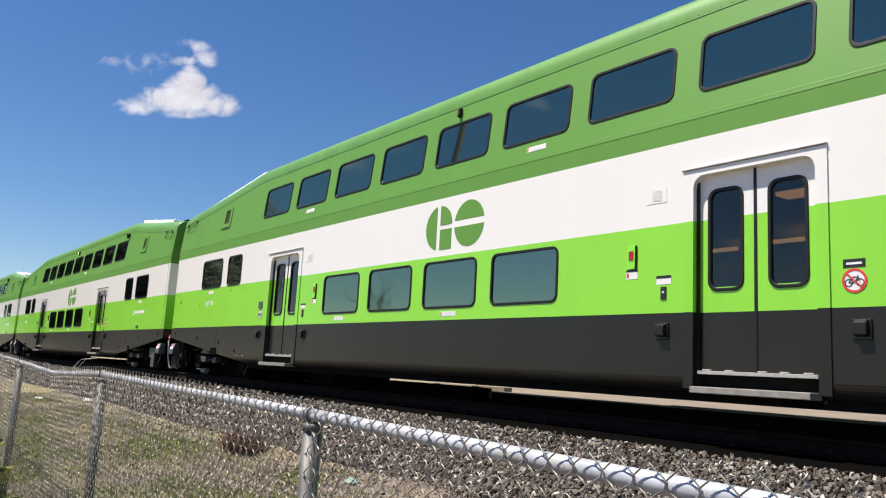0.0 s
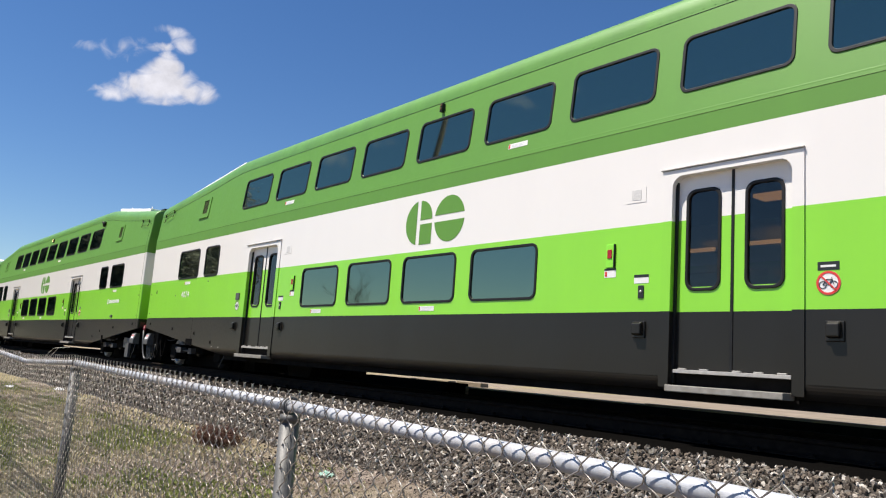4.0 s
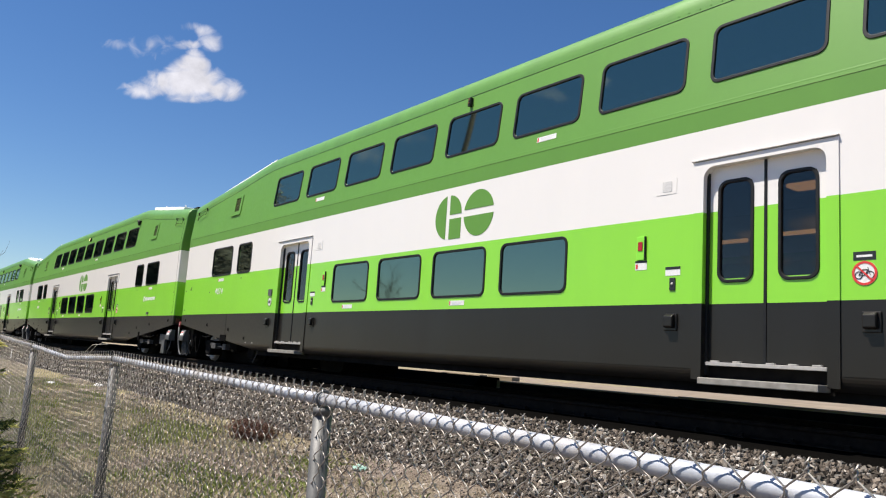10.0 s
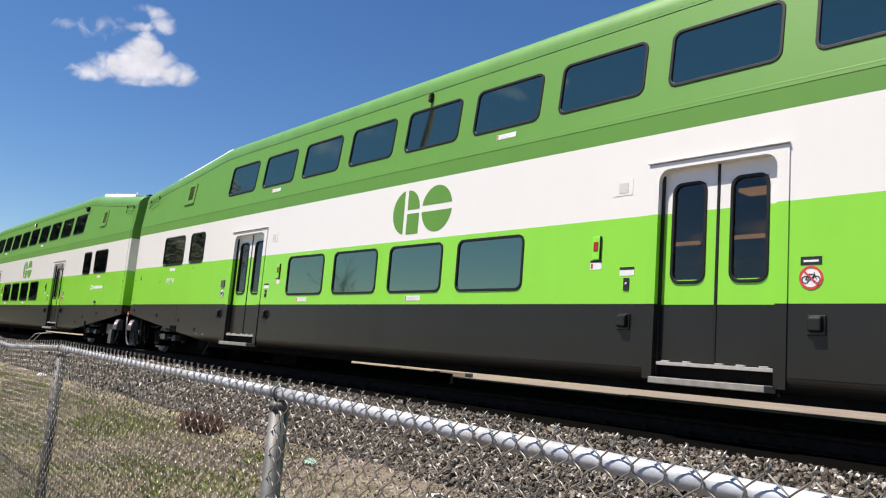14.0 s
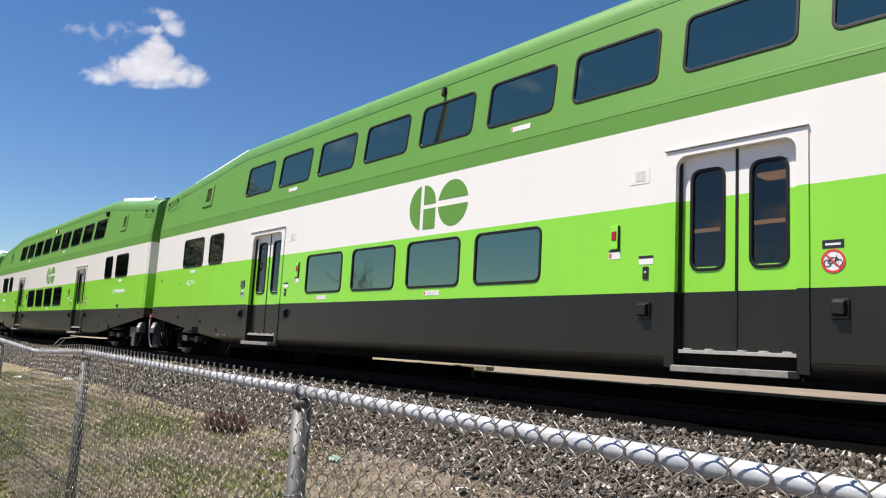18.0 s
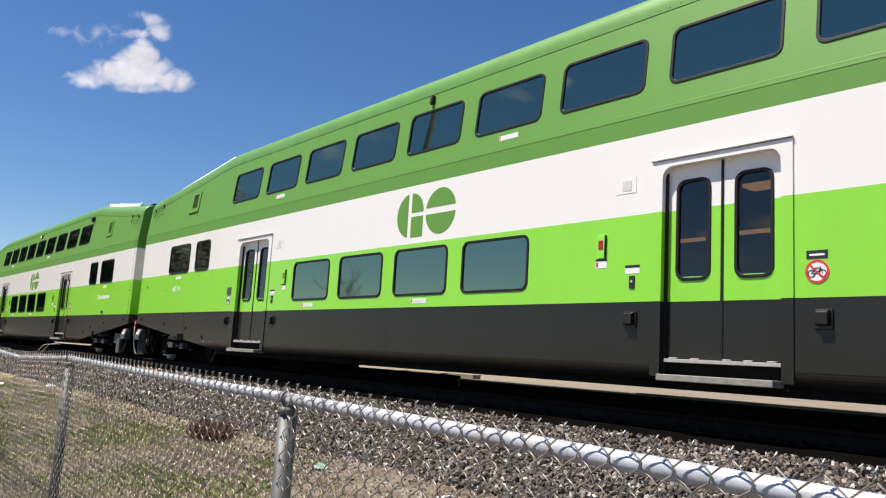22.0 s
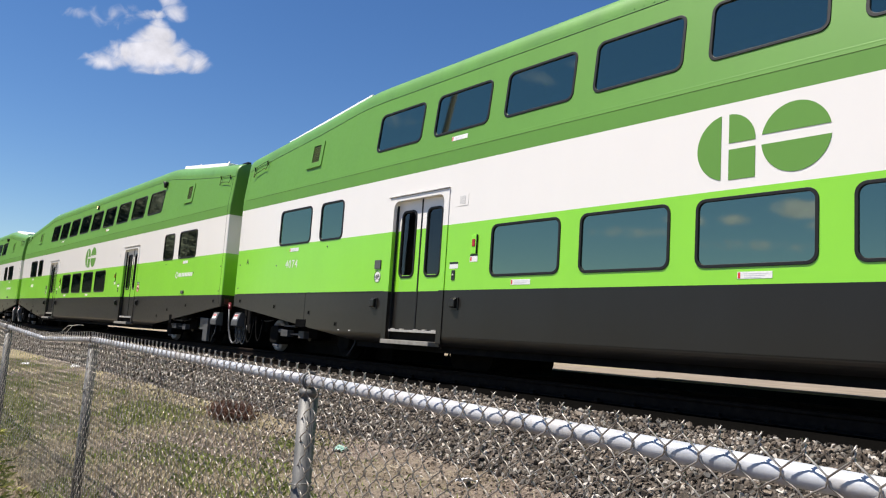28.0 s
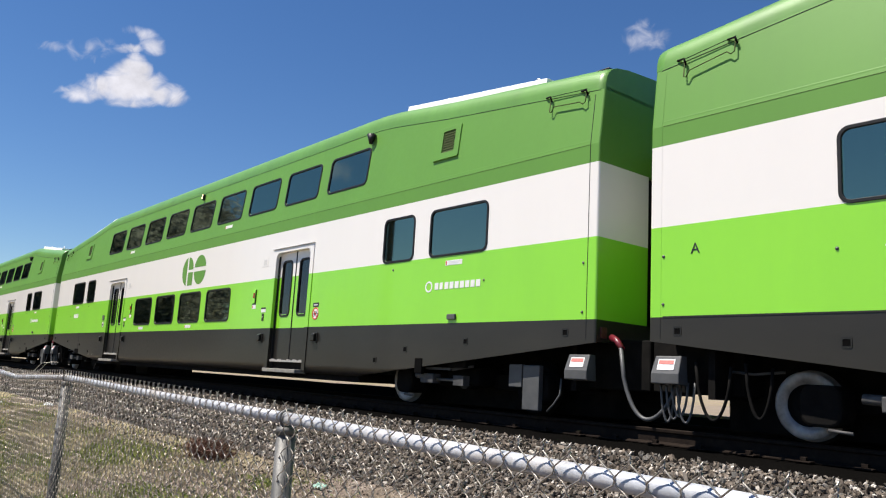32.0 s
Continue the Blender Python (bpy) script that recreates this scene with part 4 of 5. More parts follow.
def window_parts(coach, wins, turn):
    for a, c, z0, z1 in wins:
        w, h = c - a, z1 - z0
        cx, cz = (a + c) / 2, (z0 + z1) / 2
        key = (round(w, 3), round(h, 3))
        if key not in WINDOW_MESHES:
            fr = Build().ring(rounded(-w / 2, w / 2, -h / 2, h / 2, 0.115), rounded(-w / 2 + 0.036, w / 2 - 0.036, -h / 2 + 0.036, h / 2 - 0.036, 0.085), -0.011, 0.05)
            pn = Build().prism(rounded(-w / 2 + 0.032, w / 2 - 0.032, -h / 2 + 0.032, h / 2 - 0.032, 0.085), 0.008, 0.016)
            WINDOW_MESHES[key] = (fr.mesh("window_frame", RUBBER, 0.004), pn.mesh("pane", PANE))
        fm, pm = WINDOW_MESHES[key]
        f = part("window_frame", fm, None, coach, at=turn @ on_side(cx, cz))
        p = part("pane", pm, None, f, "dark tinted glass")
        p.visible_shadow = False


WINDOW_MESHES = {}


def door_meshes():
    got = {}
    # surround: raised lining with rounded top corners, coloured by the bands
    hw, r = 0.68, 0.13
    inner = [(-hw, 0.40), (-hw, BANDS[0]), (-hw, BANDS[1]), (-hw, 2.715 - r)] + [(-hw + r - r * math.cos(a), 2.715 - r + r * math.sin(a)) for a in (math.pi / 2 * k / 5 for k in range(1, 6))]
    inner += [(-x, z) for x, z in reversed(inner)]
    ow, oz = 0.80, 2.785
    outer = [(-ow, 0.40), (-ow, BANDS[0]), (-ow, BANDS[1]), (-ow, 2.5), (-ow, 2.62), (-ow, 2.71), (-ow, oz), (-0.75, oz), (-0.62, oz)]
    outer += [(-x, z) for x, z in reversed(outer)]
    b, n = Build(), len(inner)
    for y0, y1 in ((-0.014, 0.085),):
        for i in range(n - 1):
            vs = [(*outer[i], y0), (*outer[i + 1], y0), (*inner[i + 1], y0), (*inner[i], y0), (*outer[i], 0.0), (*outer[i + 1], 0.0), (*inner[i + 1], y1), (*inner[i], y1)]
            vs = [(x, y, z) for x, z, y in vs]
            b.add(vs, [(0, 1, 2, 3), (0, 4, 5, 1), (3, 2, 6, 7)], 0 if i in (0, n - 2) else 1 if i in (1, n - 3) else 2)
    got["door_surround"] = (b.mesh("door_surround", [BLACK, LIME, WHITE], weld=True), None)
    g = Build().box(-0.825, 0.805, -0.034, 0.0, 2.79, 2.806)
    got["drip_gutter"] = (g.mesh("drip_gutter", ALU, 0.004), "pale grey rain gutter")
    for name, x0, x1, wx in (("left", -0.665, -0.016, -0.345), ("right", 0.016, 0.665, 0.35)):
        b = Build()
        xs, zs = [x0, wx - 0.19, wx + 0.19, x1], [0.60, BANDS[0], 1.48, BANDS[1] + 0.012, 2.53, 2.715]
        for i in range(3):
            for j in range(5):
                if i == 1 and j in (2, 3):
                    continue
                b.box(xs[i], xs[i + 1], 0.085, 0.125, zs[j], zs[j + 1], 0 if j == 0 else 1 if j < 3 else 2)
        me = b.mesh("door_leaf", [BLACK, LIME, WHITE])
        fr = Build().ring(rounded(wx - 0.212, wx + 0.212, 1.435, 2.56, 0.115), rounded(wx - 0.178, wx + 0.178, 1.47, 2.525, 0.09), 0.072, 0.12).mesh("gasket", RUBBER, 0.006)
        pn = Build().prism(rounded(wx - 0.185, wx + 0.185, 1.463, 2.532, 0.09), 0.098, 0.106).mesh("door_glass", DOORPANE)
        got["leaf_" + name] = (me, fr, pn)
    s = Build().box(-0.016, 0.016, 0.075, 0.12, 0.60, 2.715).box(-0.70, -0.655, 0.05, 0.12, 0.45, 2.66).box(0.66, 0.70, 0.085, 0.12, 0.45, 2.715)
    got["door_seal"] = (s.mesh("door_seal", RUBBER, 0.004), "black rubber edge")
    s = Build().box(-0.64, 0.66, 0.015, 0.13, 0.555, 0.592)
    for x in (-0.58, -0.32, 0.05, 0.28, 0.52):
        s.box(x, x + 0.09, 0.015, 0.05, 0.592, 0.608)
    got["door_sill"] = (s.mesh("door_sill", ALU, 0.003), "bright worn aluminium sill")
    got["step"] = (Build().box(-0.64, 0.655, -0.13, 0.10, 0.355, 0.425).mesh("step", STEPGREY, 0.008), "grey metal step under the doors")
    # near-black plate in place of the shaded void above the step
    got["step_void"] = (Build().box(-0.70, 0.70, 0.10, 0.16, 0.33, 0.62).mesh("step_void", DARK), None)
    return got


def small_fittings(coach, turn, near):
    def put(name, b, mat, x, z, label="", bevel=0.003, parent=None):
        return part(name, b, mat, parent or coach, label, bevel, at=turn @ on_side(x, z) if parent is None else pose(x, 0, z))

    for x in (-9.48, 9.60):
        v = put("roof_vent", Build().ring(rounded(-0.26, 0.27, -0.25, 0.26, 0.02, 2), rounded(-0.14, 0.15, -0.16, 0.19, 0.02, 2), -0.018, 0.02), GREEN, x, 4.012, "green louvred vent panel")
        part("vent_sill", Build().box(-0.32, 0.27, -0.03, 0.0, -0.272, -0.252), GREEN, v)
        part("vent_back", Build().box(-0.165, 0.165, 0.0, 0.008, -0.175, 0.195), RUBBER, v)
        for k in range(9):
            z = -0.155 + 0.042 * k
            part("louvre", Build().add([(-0.16, -0.012, z), (0.16, -0.012, z), (0.16, 0.0, z + 0.026), (-0.16, 0.0, z + 0.026), (-0.16, -0.009, z), (0.16, -0.009, z), (0.16, 0.003, z + 0.026), (-0.16, 0.003, z + 0.026)],
                                       [(0, 1, 2, 3), (7, 6, 5, 4), (0, 4, 5, 1), (3, 2, 6, 7)]), OLIVE, v)
    if not near:
        return
    # long seams: belt ledge and roof gutter
    bead = [(0.002, 3.405), (-0.0008, 3.430), (-0.0008, 3.438), (0.002, 3.462)]
    put("belt_bead", leaned(Build().add([(x, y, z) for x in (-12.58, 12.46) for y, z in bead], [(i, i + 1, i + 5, i + 4) for i in range(3)])), GREEN, 0, 0, "pressed bead above the belt", 0)
    put("belt_groove", Build().box(-12.58, 12.46, -0.002, 0.01, 3.378, 3.382), OLIVE, 0, 0, bevel=0)
    xs = [-12.66, -9.5, -8.05, -7.6, -7.15, 0, 7.15, 7.6, 8.05, 9.5, 12.54]
    b = Build()
    for x0, x1 in zip(xs, xs[1:]):
        za, zb = roof_line(x0), roof_line(x1)
        b.add([(x0, -0.005, za - 0.004), (x1, -0.005, zb - 0.004), (x1, -0.005, zb + 0.016), (x0, -0.005, za + 0.016), (x0, 0.02, za - 0.004), (x1, 0.02, zb - 0.004), (x1, 0.02, zb + 0.016), (x0, 0.02, za + 0.016)],
              [(0, 1, 2, 3), (0, 4, 5, 1), (3, 2, 6, 7)])
    put("roof_gutter", leaned(b), ROOFGREEN, 0, 0, bevel=0)
    b = Build()
    for x0, x1 in zip(xs, xs[1:]):
        za, zb = roof_line(x0), roof_line(x1)
        b.add([(x0, -0.002, za - 0.012), (x1, -0.002, zb - 0.012), (x1, -0.002, zb - 0.004), (x0, -0.002, za - 0.004)], [(0, 1, 2, 3)])
    put("gutter_seal", leaned(b), RUBBER, 0, 0, bevel=0)
    rivet = Build().box(-0.007, 0.007, -0.006, 0.0, -0.006, 0.006).mesh("rivet", ROOFGREEN)
    for k in range(96):
        x = -7.0 + 14.0 * k / 95
        part("rivet", rivet, None, coach, at=turn @ pose(x, -WIDE + 0.002 + lean(roof_line(x)), roof_line(x) + 0.035))
    # corner seams, kerb of the skirt
    for z0, z1, mat in zip((0.98, *BANDS, BELT), (*BANDS, BELT, 4.06), (BLACK, LIME, WHITE, GREEN, GREEN)):
        put("corner_seam", leaned(Build().box(-0.005, 0.005, -0.002, 0.01, z0, z1)), mat, -12.595, 0, bevel=0)
        put("corner_seam", leaned(Build().box(-0.004, 0.004, -0.003, 0.01, z0, z1)), RUBBER, 12.465, 0, bevel=0)
    put("skirt_seam", Build().box(-0.004, 0.004, -0.003, 0.01, skirt_line(9.32) + 0.03, BANDS[0]), RUBBER, -9.32, 0, bevel=0)
    put("skirt_trim", Build().box(-12.56, -6.6, -0.006, 0.01, BANDS[0] - 0.007, BANDS[0] + 0.009), BLACK, 0, 0, bevel=0)
    for x0, x1 in ((-7.4, DOORS[0] - 0.82), (DOORS[0] + 0.82, DOORS[1] - 0.82), (DOORS[1] + 0.82, 7.4)):
        put("skirt_fold", Build().box(x0, x1, -0.004, 0.01, 0.515, 0.523), BLACK, 0, 0, "rolled edge along the black skirt", 0)
    # emblem: plain cut discs and a square
    def clipped(cx, cz, r, keep):
        return [(x, z) for x, z in disc(cx, cz, r, n=64) if keep(x, z)]
    lift = 0.025
    em = put("emblem", Build().prism(clipped(-0.285, 2.648, 0.357, lambda x, z: x < -0.335), -0.004, 0.002), GREEN, 0, lift, "two green cut discs on the white band", 0)
    quarter = [(-0.265, 2.685), (0.036, 2.685)] + [(-0.265 + 0.301 * math.cos(a), 2.70 + 0.30 * math.sin(a)) for a in (math.pi / 2 * i / 12 for i in range(13))]
    part("emblem_piece", Build().prism(quarter, -0.004, 0.002), GREEN, em)
    part("emblem_piece", Build().prism([(-0.265, 2.29), (0.036, 2.29), (0.036, 2.617), (-0.265, 2.617)], -0.004, 0.002), GREEN, em)
    part("emblem_piece", Build().prism(clipped(0.457, 2.648, 0.357, lambda x, z: z > 2.685), -0.004, 0.002), GREEN, em)
    part("emblem_piece", Build().prism(clipped(0.457, 2.648, 0.357, lambda x, z: z < 2.615), -0.004, 0.002), GREEN, em)
    # maintenance labels under windows
    for x, z in ((-3.32, 1.305), (0.05, 1.305), (-4.85, 3.57), (1.84, 3.565), (-9.97, 2.10), (9.95, 2.10)):
        lb = put("label", Build().box(-0.185, 0.19, -0.003, 0.002, -0.036, 0.036), LABELW, x, z, "small white notice strip", 0)
        part("label_mark", Build().box(-0.178, -0.152, -0.005, -0.003, -0.03, 0.03), LABELR, lb)
        for k in range(3):
            part("label_line", Build().box(-0.11, 0.15 - 0.04 * k, -0.0045, -0.003, 0.013 - 0.02 * k, 0.017 - 0.02 * k), GALV, lb)
    for door, sgn, off in ((DOORS[0], 1, -0.07), (DOORS[1], -1, 0.0)):
        # emergency release, its label, a notice and a key switch on the windows' side of the door
        h = put("release_box", Build().box(-0.06, 0.06, -0.018, 0.0, -0.14, 0.14), LIMEPLATE, door + sgn * (1.52 + off), 1.875, "lime release box with a red handle", 0.006)
        part("release_handle", Build().box(-0.035, 0.03, -0.026, -0.018, -0.03, 0.075), REDLENS, h, bevel=0.004)
        part("release_edge", Build().box(0.055, 0.068, -0.024, 0.0, -0.14, 0.14), RUBBER, h)
        lb = put("label", Build().box(-0.085, 0.085, -0.003, 0.002, -0.055, 0.055), LABELW, door + sgn * (1.52 + off), 1.675, "", 0)
        part("label_mark", Build().box(-0.085, 0.085, -0.005, -0.003, 0.03, 0.055), LABELK, lb)
        part("label_mark", Build().box(-0.075, -0.045, -0.005, -0.003, -0.04, 0.015), LABELR, lb)
        lb = put("label", Build().box(-0.1, 0.1, -0.003, 0.002, -0.05, 0.05), LABELW, door + sgn * (1.07 + off), 1.585, "white notice with a black heading", 0)
        part("label_mark", Build().box(-0.1, 0.1, -0.005, -0.003, 0.018, 0.05), LABELK, lb)
        k = put("key_switch", Build().box(-0.038, 0.038, -0.012, 0.0, -0.075, 0.07), LABELK, door + sgn * (1.07 + off), 1.44, "black key switch", 0.005)
        part("key_barrel", Build().lathe([(0.0, -0.02), (0.014, -0.02), (0.016, -0.012)], 12), ALU, k)
        sp = put("speaker_panel", Build().box(-0.14, 0.14, -0.004, 0.002, -0.09, 0.09), WHITE, door + sgn * (1.18 + off), 2.57, "white loudspeaker panel", 0)
        part("speaker_grille", Build().prism(rounded(-0.055, 0.075, -0.06, 0.06, 0.012, 2), -0.007, -0.004), PALEGREY, sp, "pale grey grille")
        for side in (-1, 1):
            lamp = put("step_lamp", Build().box(-0.085, 0.085, -0.02, 0.0, -0.1, 0.09), BLACK, door + side * 1.08, 1.015, "black step lamp housing", 0.008)
            part("lamp_hood", Build().add([(-0.06, -0.02, 0.09), (0.06, -0.02, 0.09), (0.06, -0.075, 0.055), (-0.06, -0.075, 0.055), (-0.06, -0.02, -0.075), (0.06, -0.02, -0.075), (0.06, -0.075, -0.06), (-0.06, -0.075, -0.06)],
                                          [(0, 1, 2, 3), (0, 4, 5, 1), (3, 2, 6, 7), (0, 3, 7, 4), (1, 5, 6, 2), (4, 7, 6, 5)]), BLACK, lamp, bevel=0.012)
    # bicycle notices: one green, one red and barred
    def bicycle(parent, s):
        b = Build()
        for cx in (-0.034, 0.034):
            b.ring(disc(cx * s, -0.012 * s, 0.024 * s, n=16), disc(cx * s, -0.012 * s, 0.0195 * s, n=16), -0.007, -0.004)
        for p, q2 in (((-0.034, -0.012), (-0.012, 0.022)), ((-0.012, 0.022), (0.024, 0.022)), ((0.034, -0.012), (0.02, 0.034)), ((-0.012, 0.022), (0.0, -0.012)), ((0.0, -0.012), (0.024, 0.022)), ((-0.034, -0.012), (0.0, -0.012))):
            b.tube([(p[0] * s, -0.006, p[1] * s), (q2[0] * s, -0.006, q2[1] * s)], 0.0022 * s, 4)
        part("bicycle_sign", b, LABELK, parent)

    st = put("bicycle_notice", Build().prism(disc(0, 0, 0.1), -0.003, 0.002), LABELW, -6.82, 1.465, "round white and green bicycle notice", 0)
    part("notice_rim", Build().ring(disc(0, 0, 0.1), disc(0, 0, 0.088), -0.006, -0.003), GREEN, st)
    bicycle(st, 1.45)
    bx = put("grey_cover", Build().box(-0.09, 0.09, -0.02, 0.0, -0.075, 0.075), STEELGREY, -6.82, 1.675, "small grey cover plate", 0.004)
    st = put("bicycle_notice", Build().prism(disc(0, 0, 0.112), -0.003, 0.002), LABELW, 6.10, 1.455, "round white no-bicycles notice with a red rim and bar", 0)
    part("notice_rim", Build().ring(disc(0, 0, 0.112), disc(0, 0, 0.09), -0.006, -0.003), LABELR, st)
    bicycle(st, 1.5)
    c, s = 0.7071, 0.7071
    part("notice_bar", Build().prism([(-0.068 - 0.005, 0.068 - 0.005), (0.068 - 0.005, -0.068 - 0.005), (0.068 + 0.005, -0.068 + 0.005), (-0.068 + 0.005, 0.068 + 0.005)], -0.010, -0.007), LABELR, st)
    lb = put("label", Build().box(-0.1, 0.1, -0.003, 0.002, -0.04, 0.04), LABELK, 6.10, 1.615, "small black notice", 0)
    part("label_line", Build().box(-0.07, 0.07, -0.005, -0.003, -0.012, 0.008), LABELW, lb)
    # lights and brackets at the roof edge
    st = put("status_light", Build().box(-0.03, 0.03, -0.06, 0.0, -0.05, 0.10), RUBBER, -0.04, 4.52, "dark bracket with amber and red lamps", 0.006)
    part("lamp_lens", Build().prism(disc(0, 0.06, 0.02, n=14), -0.07, -0.06), DEADAMBER, st)
    part("lamp_lens", Build().prism(disc(0, 0.0, 0.02, n=14), -0.07, -0.06), DEADAMBER, st)
    cone = Build().add([], [])
    cone.tube([(0, -0.06, 0.05), (0, -0.05, -0.12)], 0.085, 12, r2=0.03)
    put("marker_lamp", cone, RUBBER, 7.42, 4.54, "black cone-shaped lamp under the roof edge", 0)
    for x in (-12.03, 12.03):
        za, zb = roof_line(x - 0.31) - 0.005, roof_line(x + 0.31) - 0.005
        drop = [(-0.31, -0.03, za - 0.02), (-0.30, -0.045, za - 0.21), (-0.27, -0.045, za - 0.225), (-0.23, -0.045, za - 0.15), (0.22, -0.045, zb - 0.13), (0.27, -0.045, zb - 0.17), (0.31, -0.045, zb - 0.15), (0.31, -0.03, zb - 0.01)]
        iron = put("grab_iron", leaned(Build().tube(drop, 0.0075, 6)), OLIVE, x, 0, "dark green drop handle on dark mounts", 0)
        for px, z in ((-0.31, za), (0.31, zb)):
            part("iron_mount", leaned(Build().tube([(px - 0.11, -0.012, z + 0.03), (px, -0.05, z + 0.012), (px + 0.02, -0.03, z - 0.06)], 0.013, 6)), DARK, iron)
        part("iron_wire", leaned(Build().tube([(-0.31, -0.03, za + 0.015), (0.31, -0.03, zb + 0.035)], 0.005, 5)), DARK, iron)
    for x, z in ((-10.70, 1.80), (-8.62, 2.09), (8.45, 2.09), (10.62, 1.80), (-12.56, 1.88), (-12.56, 1.35), (12.40, 1.9), (12.40, 1.3)):
        put("screw_plug", Build().lathe([(0.0, -0.012), (0.014, -0.010), (0.018, 0.0)], 10), STEELGREY, x, z, "", 0)
    put("jacking_pad", Build().box(-0.09, 0.09, -0.035, 0.0, -0.04, 0.04), STEELGREY, 9.98, 1.30, "grey jacking bracket", 0.01)
    for x, z in ((-10.64, 0.94), (-9.13, 0.835), (-12.38, 1.06), (12.14, 1.06), (10.3, 0.95), (8.9, 0.83), (8.1, 0.65), (-8.10, 0.635)):
        put("skirt_slot", Build().ring(rounded(-0.05, 0.05, -0.05, 0.05, 0.015, 2), rounded(-0.032, 0.032, -0.032, 0.032, 0.01, 2), -0.006, 0.0), BLACK, x, z, "", 0)
        put("slot_hole", Build().box(-0.033, 0.036, -0.007, 0.002, -0.033, 0.03), HOLE, x, z, "", 0)
    for x in (-7.97, -7.6):
        put("label", Build().box(-0.03, 0.03, -0.003, 0.002, -0.007, 0.007), LABELW, x, 0.535, "", 0)
    # flat black plates painted for the shade in two notches of the skirt
    for x, w, low in ((-9.42, 0.2, -0.09), (9.26, 0.09, -0.16)):
        put("skirt_notch", Build().box(-w, w, -0.012, 0.05, low, 0.07), HOLE, x, 0.63, "near-black plate for a shaded notch at the skirt's edge", 0.012)
    # maker's mark on the lime band, as plain white shapes
    mk = put("wordmark", Build().ring(disc(9.40, 1.765, 0.085, n=20), disc(9.40, 1.765, 0.06, n=20), -0.004, 0.002), LABELW, 0, 0, "white plain bars of a company mark", 0)
    for k in range(9):
        x = 9.545 + 0.115 * k
        part("mark_bar", Build().box(x, x + 0.085 if k != 1 else x + 0.07, -0.004, 0.002, 1.715, 1.815), LABELW, mk)


def bogie(coach, x):
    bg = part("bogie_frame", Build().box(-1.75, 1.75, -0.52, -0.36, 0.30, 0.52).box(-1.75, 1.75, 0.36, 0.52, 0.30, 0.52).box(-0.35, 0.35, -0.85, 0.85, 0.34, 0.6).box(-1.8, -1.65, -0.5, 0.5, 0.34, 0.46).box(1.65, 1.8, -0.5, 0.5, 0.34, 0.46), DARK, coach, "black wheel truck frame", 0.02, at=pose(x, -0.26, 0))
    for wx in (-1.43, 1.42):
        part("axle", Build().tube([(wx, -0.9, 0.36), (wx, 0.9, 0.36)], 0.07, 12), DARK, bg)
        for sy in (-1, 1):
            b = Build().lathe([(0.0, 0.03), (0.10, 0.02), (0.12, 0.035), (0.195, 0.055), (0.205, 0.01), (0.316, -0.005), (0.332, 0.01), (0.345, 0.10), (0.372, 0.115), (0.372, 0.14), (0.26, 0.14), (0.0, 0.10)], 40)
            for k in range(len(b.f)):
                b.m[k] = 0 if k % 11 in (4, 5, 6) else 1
            # the right-hand wheel is a near-black copy: its shade is in the colour
            part("wheel", b, [RIM if wx < 0 else DARK, DARK], bg, "dark steel wheel with a bright worn rim" if wx < 0 else "steel wheel with shade put into its near-black colour", at=pose(wx, sy * 0.80, 0.36, 0, 0, 0 if sy < 0 else 180))
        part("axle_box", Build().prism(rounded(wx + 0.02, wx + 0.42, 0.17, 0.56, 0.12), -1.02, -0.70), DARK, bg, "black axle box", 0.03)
    gear = part("brake_cylinder", Build().box(-0.62, -0.32, -1.16, -1.0, 0.29, 0.43).tube([(-0.80, -1.08, 0.40), (-0.60, -1.08, 0.39)], 0.05, 10), GRIMYGREY, bg, "grimy grey brake cylinder", 0.012, at=pose(0, 0, 0.05))
    part("brake_rod", Build().tube([(-0.32, -1.08, 0.35), (0.30, -1.08, 0.35)], 0.022, 8).box(0.12, 0.34, -1.14, -1.02, 0.28, 0.42), GRIMYGREY, gear, "grey rod and clevis")
    part("brake_lever", Build().box(-0.56, 0.02, -1.12, -1.02, 0.49, 0.525).tube([(0.0, -1.06, 0.5), (0.45, -1.06, 0.56)], 0.02, 6), GRIMYGREY, gear)
    part("brake_bracket", Build().box(-0.02, 0.36, -1.14, -0.95, 0.53, 0.72), DARK, gear, "black bracket", 0.01)
    part("brake_beam", Build().tube([(-1.12, -1.06, 0.15), (-0.90, -1.06, 0.135)], 0.016, 8), GRIMYGREY, bg, "thin grey rod", 0)
    part("brake_pipe", Build().tube([(-2.22, -0.85, 0.66), (-1.95, -0.85, 0.64), (-1.62, -0.85, 0.67)], 0.015, 6), GRIMYGREY, bg, "thin grey pipe", 0)
    b = Build()
    for k in range(4):
        b.tube([(0.0, -0.82, 0.40 + 0.05 * k), (0.0, -0.62, 0.40 + 0.05 * k)], 0.12, 14)
    part("air_spring", b, RUBBER, bg)
    part("hose", Build().tube([(2.05, -1.0, 0.5), (2.06, -1.03, 0.3), (1.98, -1.05, 0.18), (1.85, -1.03, 0.08)], 0.013, 6), STEELGREY, bg)


